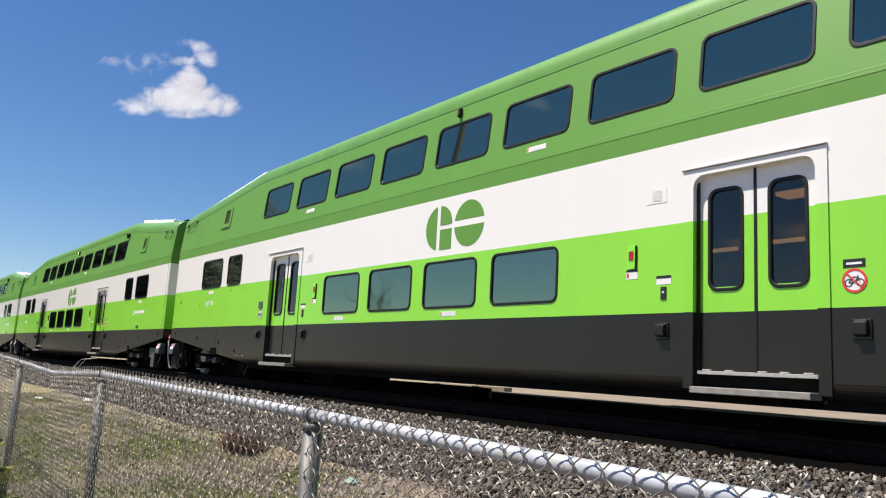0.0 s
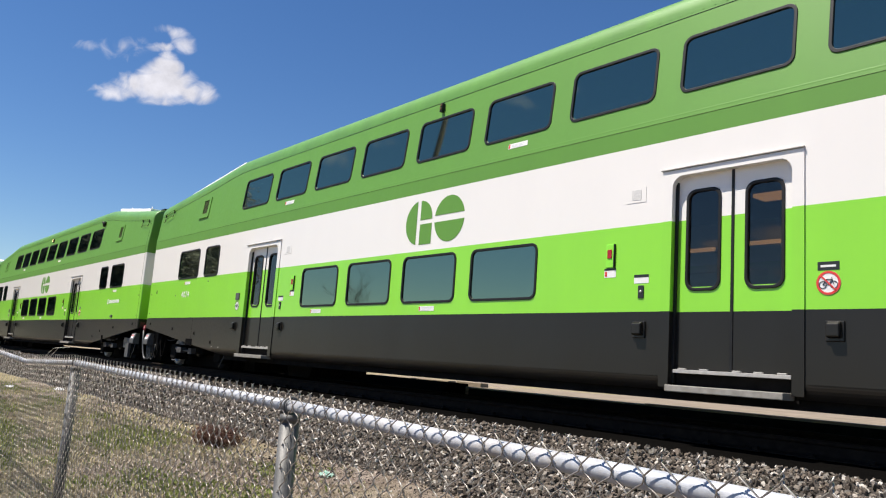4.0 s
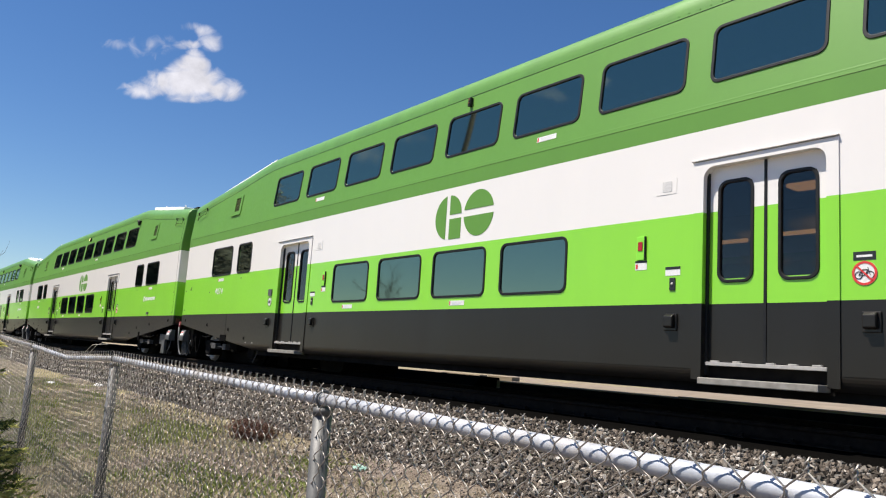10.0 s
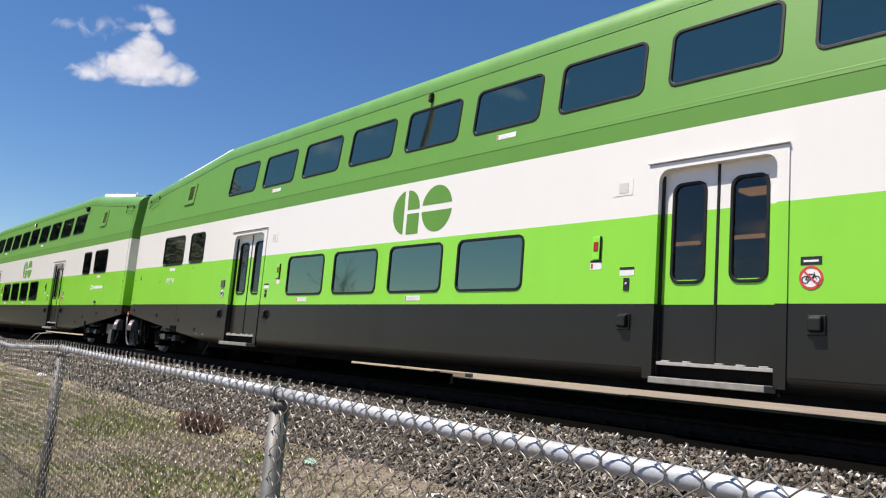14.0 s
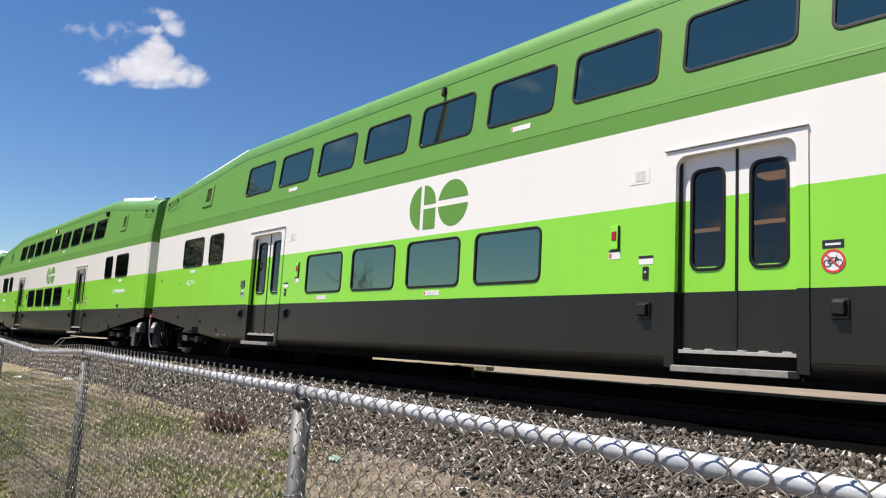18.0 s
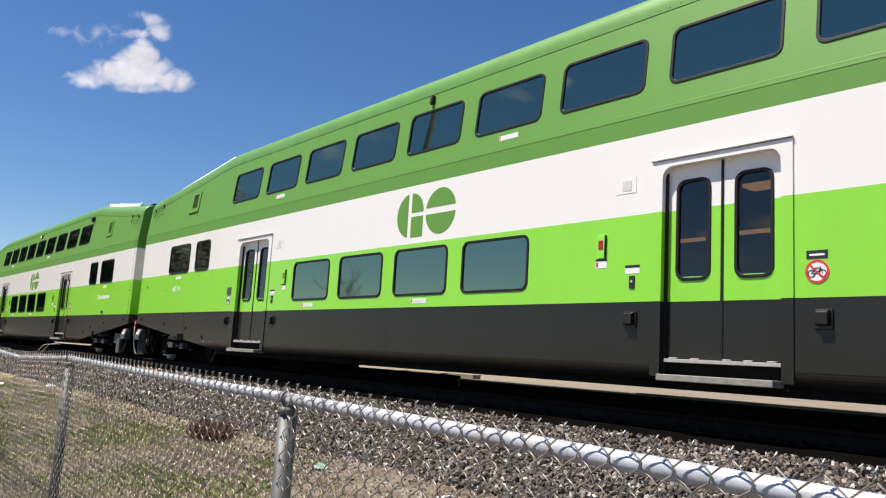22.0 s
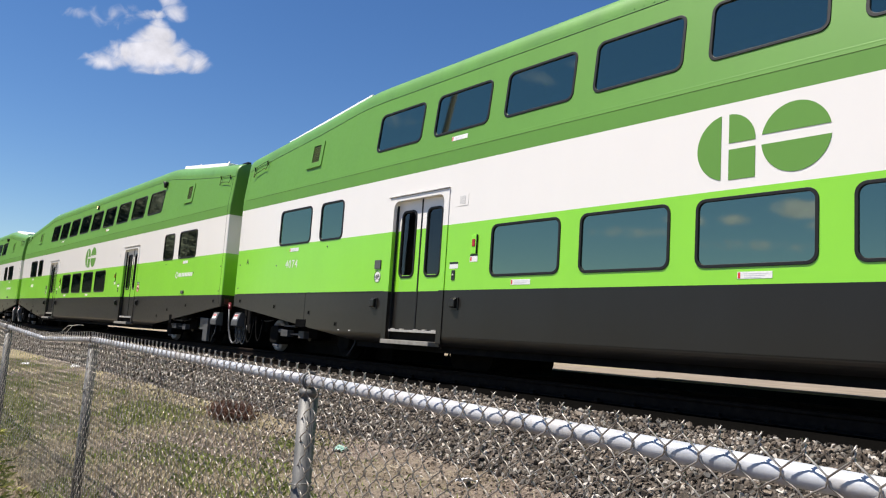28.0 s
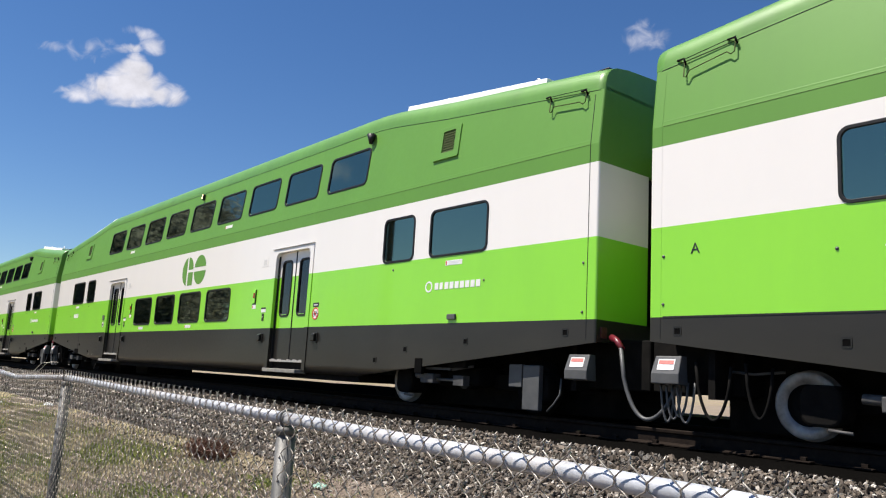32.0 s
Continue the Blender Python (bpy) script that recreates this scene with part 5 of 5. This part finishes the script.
def build_coach():
    coach = thing("passenger_coach", "double-deck railway coach in green, white, lime and black", "train car", "coaches of the train")
    back = pose(0, 0, 0, 0, 0, 180)
    walls, doors = (side_wall(OFFSET), side_wall(-OFFSET)), door_meshes()
    for near, turn in ((True, Matrix.Identity(4)), (False, back)):
        part("side_wall", walls[0 if near else 1], None, coach, "banded green, white, lime and black body side", at=turn)
        window_parts(coach, WIN, turn)
        for d in DOORS:
            at = turn @ pose(d, -WIDE, 0)
            for name in ("door_surround", "drip_gutter", "door_seal", "door_sill", "step", "step_void"):
                part(name, doors[name][0], None, coach, doors[name][1] or "", at=at)
            for name in ("leaf_left", "leaf_right"):
                lf = part("door_leaf", doors[name][0], None, coach, "white, lime and black sliding door leaf", at=at)
                part("gasket", doors[name][1], None, lf)
                p = part("door_glass", doors[name][2], None, lf)
                p.visible_shadow = False
        small_fittings(coach, turn, near)
    part("roof", roof_shell(), None, coach, "rounded dark green roof")
    for s in (-1, 1):
        part("end_wall", end_wall(s), None, coach, "banded end wall with a gangway opening")
        x = s * 10.0
        za, zb = roof_line(8.05), roof_line(11.35)
        h = part("roof_panel", Build().add([(-1.95, -1.14, za + 0.33), (1.35, -1.16, zb + 0.33), (1.35, 1.16, zb + 0.33), (-1.95, 1.14, za + 0.33),
                                            (-1.95, -1.12, za + 0.435), (1.35, -1.14, zb + 0.435), (1.35, 1.14, zb + 0.435), (-1.95, 1.12, za + 0.435)],
                                           [(0, 1, 5, 4), (1, 2, 6, 5), (2, 3, 7, 6), (3, 0, 4, 7), (4, 5, 6, 7), (3, 2, 1, 0)]), ROOFWHITE, coach, "white roof equipment cover", 0.01, at=pose(x, 0, 0, 0, 0, 0 if s > 0 else 180))
        for e in (-0.98, 1.05):
            z = roof_line(10 + e) + 0.43
            for y in (-1.02, 1.02):
                part("lifting_eye", Build().tube([(e + 0.04 * math.cos(a), y, z + 0.035 + 0.04 * math.sin(a)) for a in (2 * math.pi * k / 10 for k in range(11))], 0.011, 5), LABELW, h)
        part("antenna", Build().box(-0.17, 0.17, -0.05, 0.05, 0, 0.05), RUBBER, coach, "flat dark roof antenna", 0.01, at=pose(s * 12.27 + OFFSET, -1.02, roof_line(12.27) + 0.375))
        # end gear: junction box with a red and white label, cables, lamp
        jb = part("junction_box", Build().add([(-0.16, -0.10, 0.15), (0.16, -0.10, 0.15), (0.16, 0.01, 0.15), (-0.16, 0.01, 0.15), (-0.175, -0.17, -0.04), (0.175, -0.17, -0.04), (0.175, 0.01, -0.16), (-0.175, 0.01, -0.16), (-0.175, -0.17, -0.15), (0.175, -0.17, -0.15)],
                                              [(0, 1, 2, 3), (0, 4, 5, 1), (4, 8, 9, 5), (1, 5, 9, 6, 2), (2, 6, 7, 3), (3, 7, 8, 4, 0), (8, 7, 6, 9)]), STEELGREY, coach, "grey cable junction box with a warning label", 0.012, at=pose(s * 12.43 - 0.08, -1.37, 0.645))
        lb = part("label", Build().add([(-0.105, -0.1603, 0.0), (0.105, -0.1603, 0.0), (0.105, -0.118, 0.115), (-0.105, -0.118, 0.115)], [(0, 1, 2, 3)]), LABELW, jb)
        part("label_mark", Build().add([(-0.092, -0.1415, 0.062), (0.092, -0.1415, 0.062), (0.092, -0.1265, 0.103), (-0.092, -0.1265, 0.103)], [(0, 1, 2, 3)]), FADEDRED, jb)
        part("tail_reflector", Build().box(-0.008, 0.012, -0.055, 0.055, -0.065, 0.065), DULLRED, coach, "grimy square red reflector", 0.003, at=pose(s * (HALF + 0.006) + OFFSET, -1.36, 1.06))
        # coupler drawn as a wide block, added width keeps the gap dark
        part("coupler", Build().box(*sorted((s * 11.9, s * 13.03)), -1.0, 1.0, 0.40, 1.0), DARK, coach, bevel=0.02)
        part("gangway", Build().box(*sorted((s * 12.59, s * 13.03)), -0.42, 0.42, 1.15, 3.45), RUBBER, coach, "black gangway bellows", 0.03)
        if s > 0:
            part("equipment_plate", Build().box(-0.24, 0.0, -0.03, 0.03, -0.22, 0.08).box(0.04, 0.33, -0.05, 0.03, -0.50, 0.07), STEELGREY, coach, "grey equipment covers", 0.01, at=pose(s * 11.28, -1.32, 0.58))
        bogie(coach, 9.84 if s > 0 else -9.78)
    def hanging(p, q, low, r, mat, label):
        a, b2, pts = Vector(p), Vector(q), []
        for i in range(17):
            u = i / 16
            e = a.lerp(b2, u)
            e.z -= (e.z - low) * (math.sin(math.pi * u) ** 0.55)
            pts.append(e)
        part("jumper_cable", Build().tube(pts, r, 8), mat, coach, label)

    hanging((12.90, -1.39, 0.88), (13.62, -1.36, 0.54), 0.10, 0.024, STEELGREY, "thick grey hose between the coaches")
    for k in range(4):
        hanging((-12.62 + 0.06 * k, -1.44 + 0.01 * k, 0.50), (-12.50 + 0.075 * k, -1.36 + 0.01 * k, 0.52), 0.10 + 0.03 * (k % 3), 0.013, STEELGREY, "grey cable looped under the junction box")
    for x0, x1, low in ((-11.66, -11.40, 0.26), (-12.22, -11.84, 0.21)):
        hanging((x0, -1.40, 0.74), (x1, -1.36, 0.70), low - 0.06, 0.017, DARK, "black cable loop under the coach end")
    part("red_hose_head", Build().tube([(12.69, -1.30, 1.01), (12.80, -1.34, 0.97), (12.91, -1.38, 0.87)], 0.042, 12, r2=0.034), HOSERED, coach, "red hose coupling head")
    # decks, seats' backs and partitions in the dark inside
    part("deck", Build().box(-7.4, 7.4, -1.3, 1.3, 0.42, 0.52), INSIDE, coach, "dim inner floor")
    part("deck", Build().box(-12.5, 12.5, -1.40, 1.40, 1.25, 1.31), INSIDE, coach, "dim inner floor")
    part("deck", Build().box(-7.6, 7.6, -1.42, 1.42, 2.82, 2.88), INSIDE, coach, "dim inner floor")
    for s in (-1, 1):
        part("partition", Build().box(s * 6.9 - 0.02, s * 6.9 + 0.02, -1.4, 1.4, 0.52, 2.82), INSIDE, coach)
    for s in (-1, 1):
        # solid black fill, added so that no lit ground shows under the ends
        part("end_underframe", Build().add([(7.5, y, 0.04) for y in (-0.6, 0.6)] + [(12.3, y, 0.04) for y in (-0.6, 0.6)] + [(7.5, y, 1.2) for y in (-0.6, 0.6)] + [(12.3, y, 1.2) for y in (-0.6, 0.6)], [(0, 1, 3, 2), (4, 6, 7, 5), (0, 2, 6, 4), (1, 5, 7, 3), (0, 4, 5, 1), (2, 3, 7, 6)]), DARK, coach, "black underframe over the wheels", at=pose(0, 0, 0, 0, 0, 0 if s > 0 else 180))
        part("end_fill", Build().box(12.02, 12.1, -1.22, 1.36, 0.36, 1.16), DARK, coach, "black plate added to close the dark gap under the end", at=pose(0, 0, 0, 0, 0, 0 if s > 0 else 180))
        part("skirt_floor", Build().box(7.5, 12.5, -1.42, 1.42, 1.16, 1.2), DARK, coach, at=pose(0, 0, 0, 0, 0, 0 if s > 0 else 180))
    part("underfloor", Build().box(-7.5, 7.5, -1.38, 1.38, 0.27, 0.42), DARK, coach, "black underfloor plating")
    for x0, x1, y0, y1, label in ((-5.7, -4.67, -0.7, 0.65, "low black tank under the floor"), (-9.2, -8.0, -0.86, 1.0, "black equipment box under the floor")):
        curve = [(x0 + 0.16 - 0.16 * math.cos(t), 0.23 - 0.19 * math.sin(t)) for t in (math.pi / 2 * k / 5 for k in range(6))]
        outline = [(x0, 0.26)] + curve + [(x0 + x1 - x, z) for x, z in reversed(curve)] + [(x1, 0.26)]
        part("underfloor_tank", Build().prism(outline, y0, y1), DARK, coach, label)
    part("drain_pipe", Build().tube([(-7.35, 0.6, 0.28), (-7.35, 0.6, 0.03)], 0.02, 6), DARK, coach)
    for x in [-7.0 + 0.82 * k for k in range(18)]:
        for y in (-0.95, 0.95):
            part("seat_back", SEAT, None, coach, at=pose(x, y, 3.05))
    # orange patches behind the door glass, painted as self-glowing parts of unknown source
    for d in DOORS:
        part("glow_panel", Build().box(0.05, 0.42, -0.12, 0.12, 0, 0.04), DOORGLOW, coach, "glowing panel for an orange patch behind the door glass", at=pose(d - 0.08, -0.85, 2.50))
        part("glow_bar", Build().tube([(-0.32, 0, 0), (0.22, 0, 0.0)], 0.024, 10), DOORGLOW, coach, "glowing bar for an orange patch behind the door glass", at=pose(d + 0.1, -1.05, 1.98))
    for d in DOORS:
        part("glow_bar", Build().tube([(-0.30, 0, 0), (0.16, 0, 0.0)], 0.024, 10), DOORGLOW, coach, "glowing bar for an orange patch behind the door glass", at=pose(d - 0.66, -0.95, 1.97))
    return coach


# near black, for plates that draw the shade inside slots and notches
HOLE = grainy("unlit_hole", (0.002, 0.002, 0.002), (0.004, 0.004, 0.004), 9, 0.95, bumped=0, spec=0.05)
SEAT = Build().box(-0.06, 0.06, -0.42, 0.42, 0, 0.75).mesh("seat_back", grainy("seat_cloth", (0.05, 0.09, 0.06), (0.08, 0.13, 0.09), 9, 0.9), 0.03)
# emission for the orange patches, not a known lamp
DOORGLOW, _nt, _p = nodes_of("orange_door_glow")
_p.inputs["Emission Color"].default_value = (1.0, 0.52, 0.2, 1)
_p.inputs["Emission Strength"].default_value = 1.3


def lettering(text, parent, x, z, height, mat, name):
    cu = bpy.data.curves.new("lettering", "FONT")
    cu.body, cu.size, cu.extrude, cu.align_x = text, height * 1.42, 0.002, "LEFT"
    cu.space_character = 1.24
    tmp = bpy.data.objects.new("lettering", cu)
    scene.collection.objects.link(tmp)
    me = bpy.data.meshes.new_from_object(tmp)
    bpy.data.objects.remove(tmp)
    me.materials.append(mat)
    part(name, me, None, parent, at=pose(x, -WIDE - 0.003, z, 90, 0, 0))


build_ground()
build_track()
build_fence()

COACH_X = -9.405
first = build_coach()
COACHES = [first] + [copy_thing(first, pose(COACH_X - PITCH * i, TRACK_Y, 0)) for i in range(1, 3)]
first.matrix_basis = pose(COACH_X, TRACK_Y, 0)
lettering("4074", first, -10.29, 1.735, 0.155, LABELW, "fleet_number")
lettering("A", first, -12.22, 1.885, 0.115, LABELK, "end_letter")
for c in COACHES[1:]:
    for k in range(4):
        part("number_bar", Build().box(-10.26 + 0.14 * k, -10.16 + 0.14 * k, -0.004, 0.002, 1.735, 1.865), LABELW, c, at=pose(0, -WIDE, 0))


def cab_end(coach):
    """The last coach's driving end: its white band sweeps up to the roof and down to the skirt."""
    top = [(-11.2, 4.19), (-10.95, 3.95), (-10.4, 3.66), (-9.6, 3.42), (-9.45, BELT), (-8.4, 3.25), (-7.0, 3.150)]
    low = [(-7.2, 2.21), (-8.6, 2.11), (-9.9, 1.96), (-10.9, 1.76), (-11.6, 1.51), (-12.1, 1.214)]
    for outline in (top + [(-12.71, 3.150), (-12.71, BELT), (-12.71, roof_line(12.645) - 0.01)], low + [(-12.71, 1.214), (-12.71, 2.21)]):
        part("white_sweep", leaned(Build().prism(outline, -0.008, 0.001)), WHITE, coach, "white curved end marking", at=pose(0, -WIDE, 0))
    f = part("cab_window", Build().ring(rounded(-0.33, 0.33, -0.32, 0.32, 0.06), rounded(-0.28, 0.28, -0.27, 0.27, 0.04), -0.02, 0.0), RUBBER, coach, "dark cab side window", at=pose(-12.0, -WIDE, 3.33))
    part("pane", Build().prism(rounded(-0.28, 0.28, -0.27, 0.27, 0.04), -0.012, -0.006), PANE, f)


cab_end(COACHES[2])
for dz in (0.06, 0.0):
    part("lit_lamp", Build().prism(disc(0, dz, 0.024, n=14), -0.078, -0.071), LITLAMP, COACHES[1], "lit amber door lamp", at=on_side(-0.04, 4.52))
build_shrub(-10.85, 4.74, 0.5, 0.31)
build_litter()
build_spruce(-4.30, 0.07, -0.95, 2.2, 0.98, 3)
build_sapling(-21.0, 1.0, -0.95)
build_stalks()
scatter_stones()
scatter_leaves()
scatter_grass()


# ---- sky, beyond and behind ----
def cloud_material(name, lobes, seed, gain=1.0, base=None, tone=(0.87, 0.86, 0.935)):
    m = bpy.data.materials.new(name)
    m.use_nodes = True
    nt = m.node_tree
    nt.nodes.remove(nt.nodes["Principled BSDF"])

    def op(kind, a, b=None, clamp=False):
        n = nt.nodes.new("ShaderNodeMath")
        n.operation, n.use_clamp = kind, clamp
        for i, v in enumerate((a, b)):
            if v is None:
                continue
            if isinstance(v, (int, float)):
                n.inputs[i].default_value = v
            else:
                nt.links.new(v, n.inputs[i])
        return n.outputs[0]

    tc = nt.nodes.new("ShaderNodeTexCoord")
    sep = nt.nodes.new("ShaderNodeSeparateXYZ")
    nt.links.new(tc.outputs["Object"], sep.inputs[0])
    mp = nt.nodes.new("ShaderNodeMapping")
    mp.inputs["Location"].default_value = (seed, seed * 2, 0)
    nt.links.new(tc.outputs["Object"], mp.inputs[0])

    def fractal(scale, detail, rough, twist=0.0):
        n = nt.nodes.new("ShaderNodeTexNoise")
        n.inputs["Scale"].default_value, n.inputs["Detail"].default_value, n.inputs["Roughness"].default_value = scale, detail, rough
        n.inputs["Distortion"].default_value = twist
        nt.links.new(mp.outputs[0], n.inputs[0])
        return n.outputs["Fac"]

    best = None
    for cx, cy, rx, ry, peak in lobes:
        dx = op("DIVIDE", op("SUBTRACT", sep.outputs[0], cx), rx)
        dy = op("DIVIDE", op("SUBTRACT", sep.outputs[1], cy), ry)
        v = op("MULTIPLY", op("SUBTRACT", 1.0, op("ADD", op("MULTIPLY", dx, dx), op("MULTIPLY", dy, dy))), peak)
        best = v if best is None else op("MAXIMUM", best, v)
    n1, n2 = fractal(0.032, 7, 0.52, 0.9), fractal(0.012, 3, 0.5)
    if base is not None:
        best = op("SUBTRACT", best, op("MULTIPLY", op("MAXIMUM", op("SUBTRACT", base, sep.outputs[1]), 0.0), 0.06))
    field = op("ADD", op("MAXIMUM", best, -1.5), op("MULTIPLY", op("SUBTRACT", n1, 0.5), 2.2))
    field = op("ADD", field, op("MULTIPLY", op("SUBTRACT", n2, 0.5), 0.8))
    soft = op("MULTIPLY", op("ADD", field, 0.25), 0.62, True)
    alpha = op("MULTIPLY", op("MULTIPLY", op("MULTIPLY", soft, soft), op("SUBTRACT", 3.0, op("MULTIPLY", soft, 2.0))), gain, True)
    em = nt.nodes.new("ShaderNodeEmission")
    shade = fractal(0.02, 5, 0.6)
    nt.links.new(ramp(nt, shade, [(0.3, tuple(0.74 * c + 0.01 for c in tone)), (0.62, tone)]), em.inputs[0])
    em.inputs[1].default_value = 0.61
    tr = nt.nodes.new("ShaderNodeBsdfTransparent")
    mx = nt.nodes.new("ShaderNodeMixShader")
    nt.links.new(alpha, mx.inputs[0])
    nt.links.new(tr.outputs[0], mx.inputs[1])
    nt.links.new(em.outputs[0], mx.inputs[2])
    nt.links.new(mx.outputs[0], nt.nodes["Material Output"].inputs[0])
    return m


def cloud(lobes, w, h, seed, label, gain=1.0, base=None, tone=(0.87, 0.86, 0.935)):
    b = Build().add([(-w, -h, 0), (w, -h, 0), (w, h, 0), (-w, h, 0)], [(0, 1, 2, 3)])
    me = bpy.data.meshes.new("cloud")
    me.from_pydata(b.v, [], b.f)
    me.materials.append(cloud_material("cloud_vapour", lobes, seed, gain, base, tone))
    ob = tagged(new("cloud", me), label, "cloud", kind="structure")
    ob.visible_shadow = False
    return ob


def sky_pose(yaw, up, roll=0.0, far=1500.0):
    d = Vector((-math.sin(radians(yaw)) * math.cos(radians(up)), math.cos(radians(yaw)) * math.cos(radians(up)), math.sin(radians(up))))
    return Matrix.Translation(d * far) @ pose(0, 0, 0, 90 + up, 0, yaw) @ pose(0, 0, 0, 0, 0, roll)


MAIN_CLOUD = cloud([(4, -4, 60, 38, 1.7), (10, 22, 36, 24, 1.4), (58, -19, 44, 22, 1.2), (-38, -6, 44, 24, 1.2), (-66, -18, 44, 16, 0.9), (10, -32, 56, 14, 0.9), (44, 64, 24, 20, 1.1), (10, 60, 32, 9, 0.8),
                    (34, 84, 20, 12, 0.7), (12, 92, 18, 8, 0.35), (18, 46, 18, 14, 0.7), (-118, 58, 22, 10, 0.5), (-60, 58, 28, 9, 0.08)],
                   190, 150, 31.0, "small white fair-weather cloud in a blue sky", base=-38)
SIDE_CLOUD = cloud([(0, 0, 40, 22, 0.45), (-12, 20, 20, 14, 0.3)], 100, 80, 77.0, "wispy little white cloud", 0.8)


def build_house(x, y, turn):
    hs = thing("house", "plain low house with a grey shingle roof", "house", at=pose(x, y, -0.97, 0, 0, turn))
    wallm = grainy("pale_siding", (0.42, 0.40, 0.36), (0.52, 0.50, 0.45), 2, 0.8, stretch=(0.3, 0.3, 6))
    roofm = grainy("grey_shingles", (0.10, 0.10, 0.105), (0.19, 0.185, 0.18), 5, 0.9)
    part("wall", Build().box(-6, 6, -4, 4, 0, 2.9), wallm, hs)
    part("roof", Build().add([(-6.4, -4.5, 2.8), (6.4, -4.5, 2.8), (6.4, 4.5, 2.8), (-6.4, 4.5, 2.8), (-6.4, 0, 4.9), (6.4, 0, 4.9)], [(0, 1, 5, 4), (2, 3, 4, 5), (0, 4, 3), (1, 2, 5), (3, 2, 1, 0)]), roofm, hs)
    for wx in (-3.5, 0, 3.5):
        w = part("window", Build().ring(rounded(-0.6, 0.6, -0.6, 0.6, 0.02, 1), rounded(-0.52, 0.52, -0.52, 0.52, 0.02, 1), -0.05, 0.02), LABELW, hs, at=pose(wx, 4.0, 1.6, 0, 0, 180))
        part("pane", Build().box(-0.52, 0.52, 0.0, 0.01, -0.52, 0.52), PANE, w)


build_house(-60.0, -1.5, 8)
# what stands behind the camera and shows in the windows
grove = build_round_tree(7.0, 4)
grove.matrix_basis = pose(-80, -10.5, -1.0) @ Matrix.Scale(2.0, 4)
rng = random.Random(6)
for i in range(1, 17):
    copy_thing(grove, pose(-80 - 1.9 * i + rng.uniform(-1, 1), -11.5 + rng.uniform(-2.5, 2.5), -1.0, 0, 0, rng.uniform(0, 360)) @ Matrix.Scale(rng.uniform(1.8, 2.2) * (0.55 + 0.45 * min(1.0, i / 8)), 4))
for y, k in ((2.0, 0.58), (7.0, 0.54), (11.0, 0.65), (14.5, 0.5), (18.0, 0.61), (22.0, 0.58)):
    copy_thing(grove, pose(-150 + rng.uniform(-5, 5), y, -1.0, 0, 0, rng.uniform(0, 360)) @ Matrix.Scale(k, 4))
for x, y, h, seed in ((-118, 1.5, 6.2, 31), (-126, 5.0, 6.9, 32), (-110, -2.5, 5.8, 33), (-131, 9.0, 7.3, 34), (-124, -5.0, 6.5, 35)):
    build_bare_tree(x, y, -1.0, h, seed, 0.0, "far leafless tree beyond the train")
for i in range(13):
    copy_thing(grove, pose(-98 - 2.6 * i + rng.uniform(-1, 1), -18 + rng.uniform(-1.5, 1.5), -1.0, 0, 0, rng.uniform(0, 360)) @ Matrix.Scale(rng.uniform(2.0, 2.4) * (0.82 if i < 2 else 1.0), 4))
build_bare_tree(-46.1, -14.9, -1.0, 8.4, 21, 0.05, "leafless tree before a clear sky")


def build_pole(x, y, z0, height):
    """A tall timber utility pole."""
    po = thing("utility_pole", "tall weathered timber utility pole on the grass", "pole", at=pose(x, y, z0))
    part("mast", Build().tube([(0, 0, -0.4), (0, 0, height)], 0.17, 12, r2=0.11), POLETIMBER, po)
    part("pole_cap", Build().tube([(0, 0, height), (0, 0, height + 0.03)], 0.125, 12), STEELGREY, po)


build_pole(-23.95, -2.45, -1.0, 14.5)
BACK_CLOUD = cloud([(26, -80, 40, 13, 1.2), (-58, -78, 30, 10, 0.9), (-178, -58, 60, 19, 1.3), (-215, -85, 40, 12, 0.7), (316, 474, 26, 11, 0.5), (120, -105, 70, 8, 0.3), (-100, -125, 90, 9, 0.3)],
                   430, 560, 12.0, "scattered white fair-weather clouds over the fields", 1.3, tone=(0.74, 0.80, 1.0))
HIGH_CLOUD = cloud([(190, -105, 34, 20, 0.5), (120, -50, 40, 14, 0.3), (-117, 90, 34, 10, 0.3)], 300, 200, 52.0, "thin high wisps of white cloud", 0.5, tone=(0.74, 0.80, 1.0))


# ---- what moves ----
def motions():
    for i, coach in enumerate(COACHES):
        walk(coach, [(t, pose(COACH_X - PITCH * i + s, TRACK_Y, 0)) for t, s in ROLLED])
    walk(MAIN_CLOUD, [(0, sky_pose(73.0, 18.15, 10)), (32, sky_pose(74.5, 18.67, 10))])
    walk(BACK_CLOUD, [(0, sky_pose(145.4, 13.0)), (32, sky_pose(146.1, 13.0))])
    walk(HIGH_CLOUD, [(0, sky_pose(123.2, 25.0)), (32, sky_pose(124.5, 25.0))])
    walk(SIDE_CLOUD, [(0, sky_pose(35.2, 24.4)), (32, sky_pose(36.3, 24.7))])


motions()
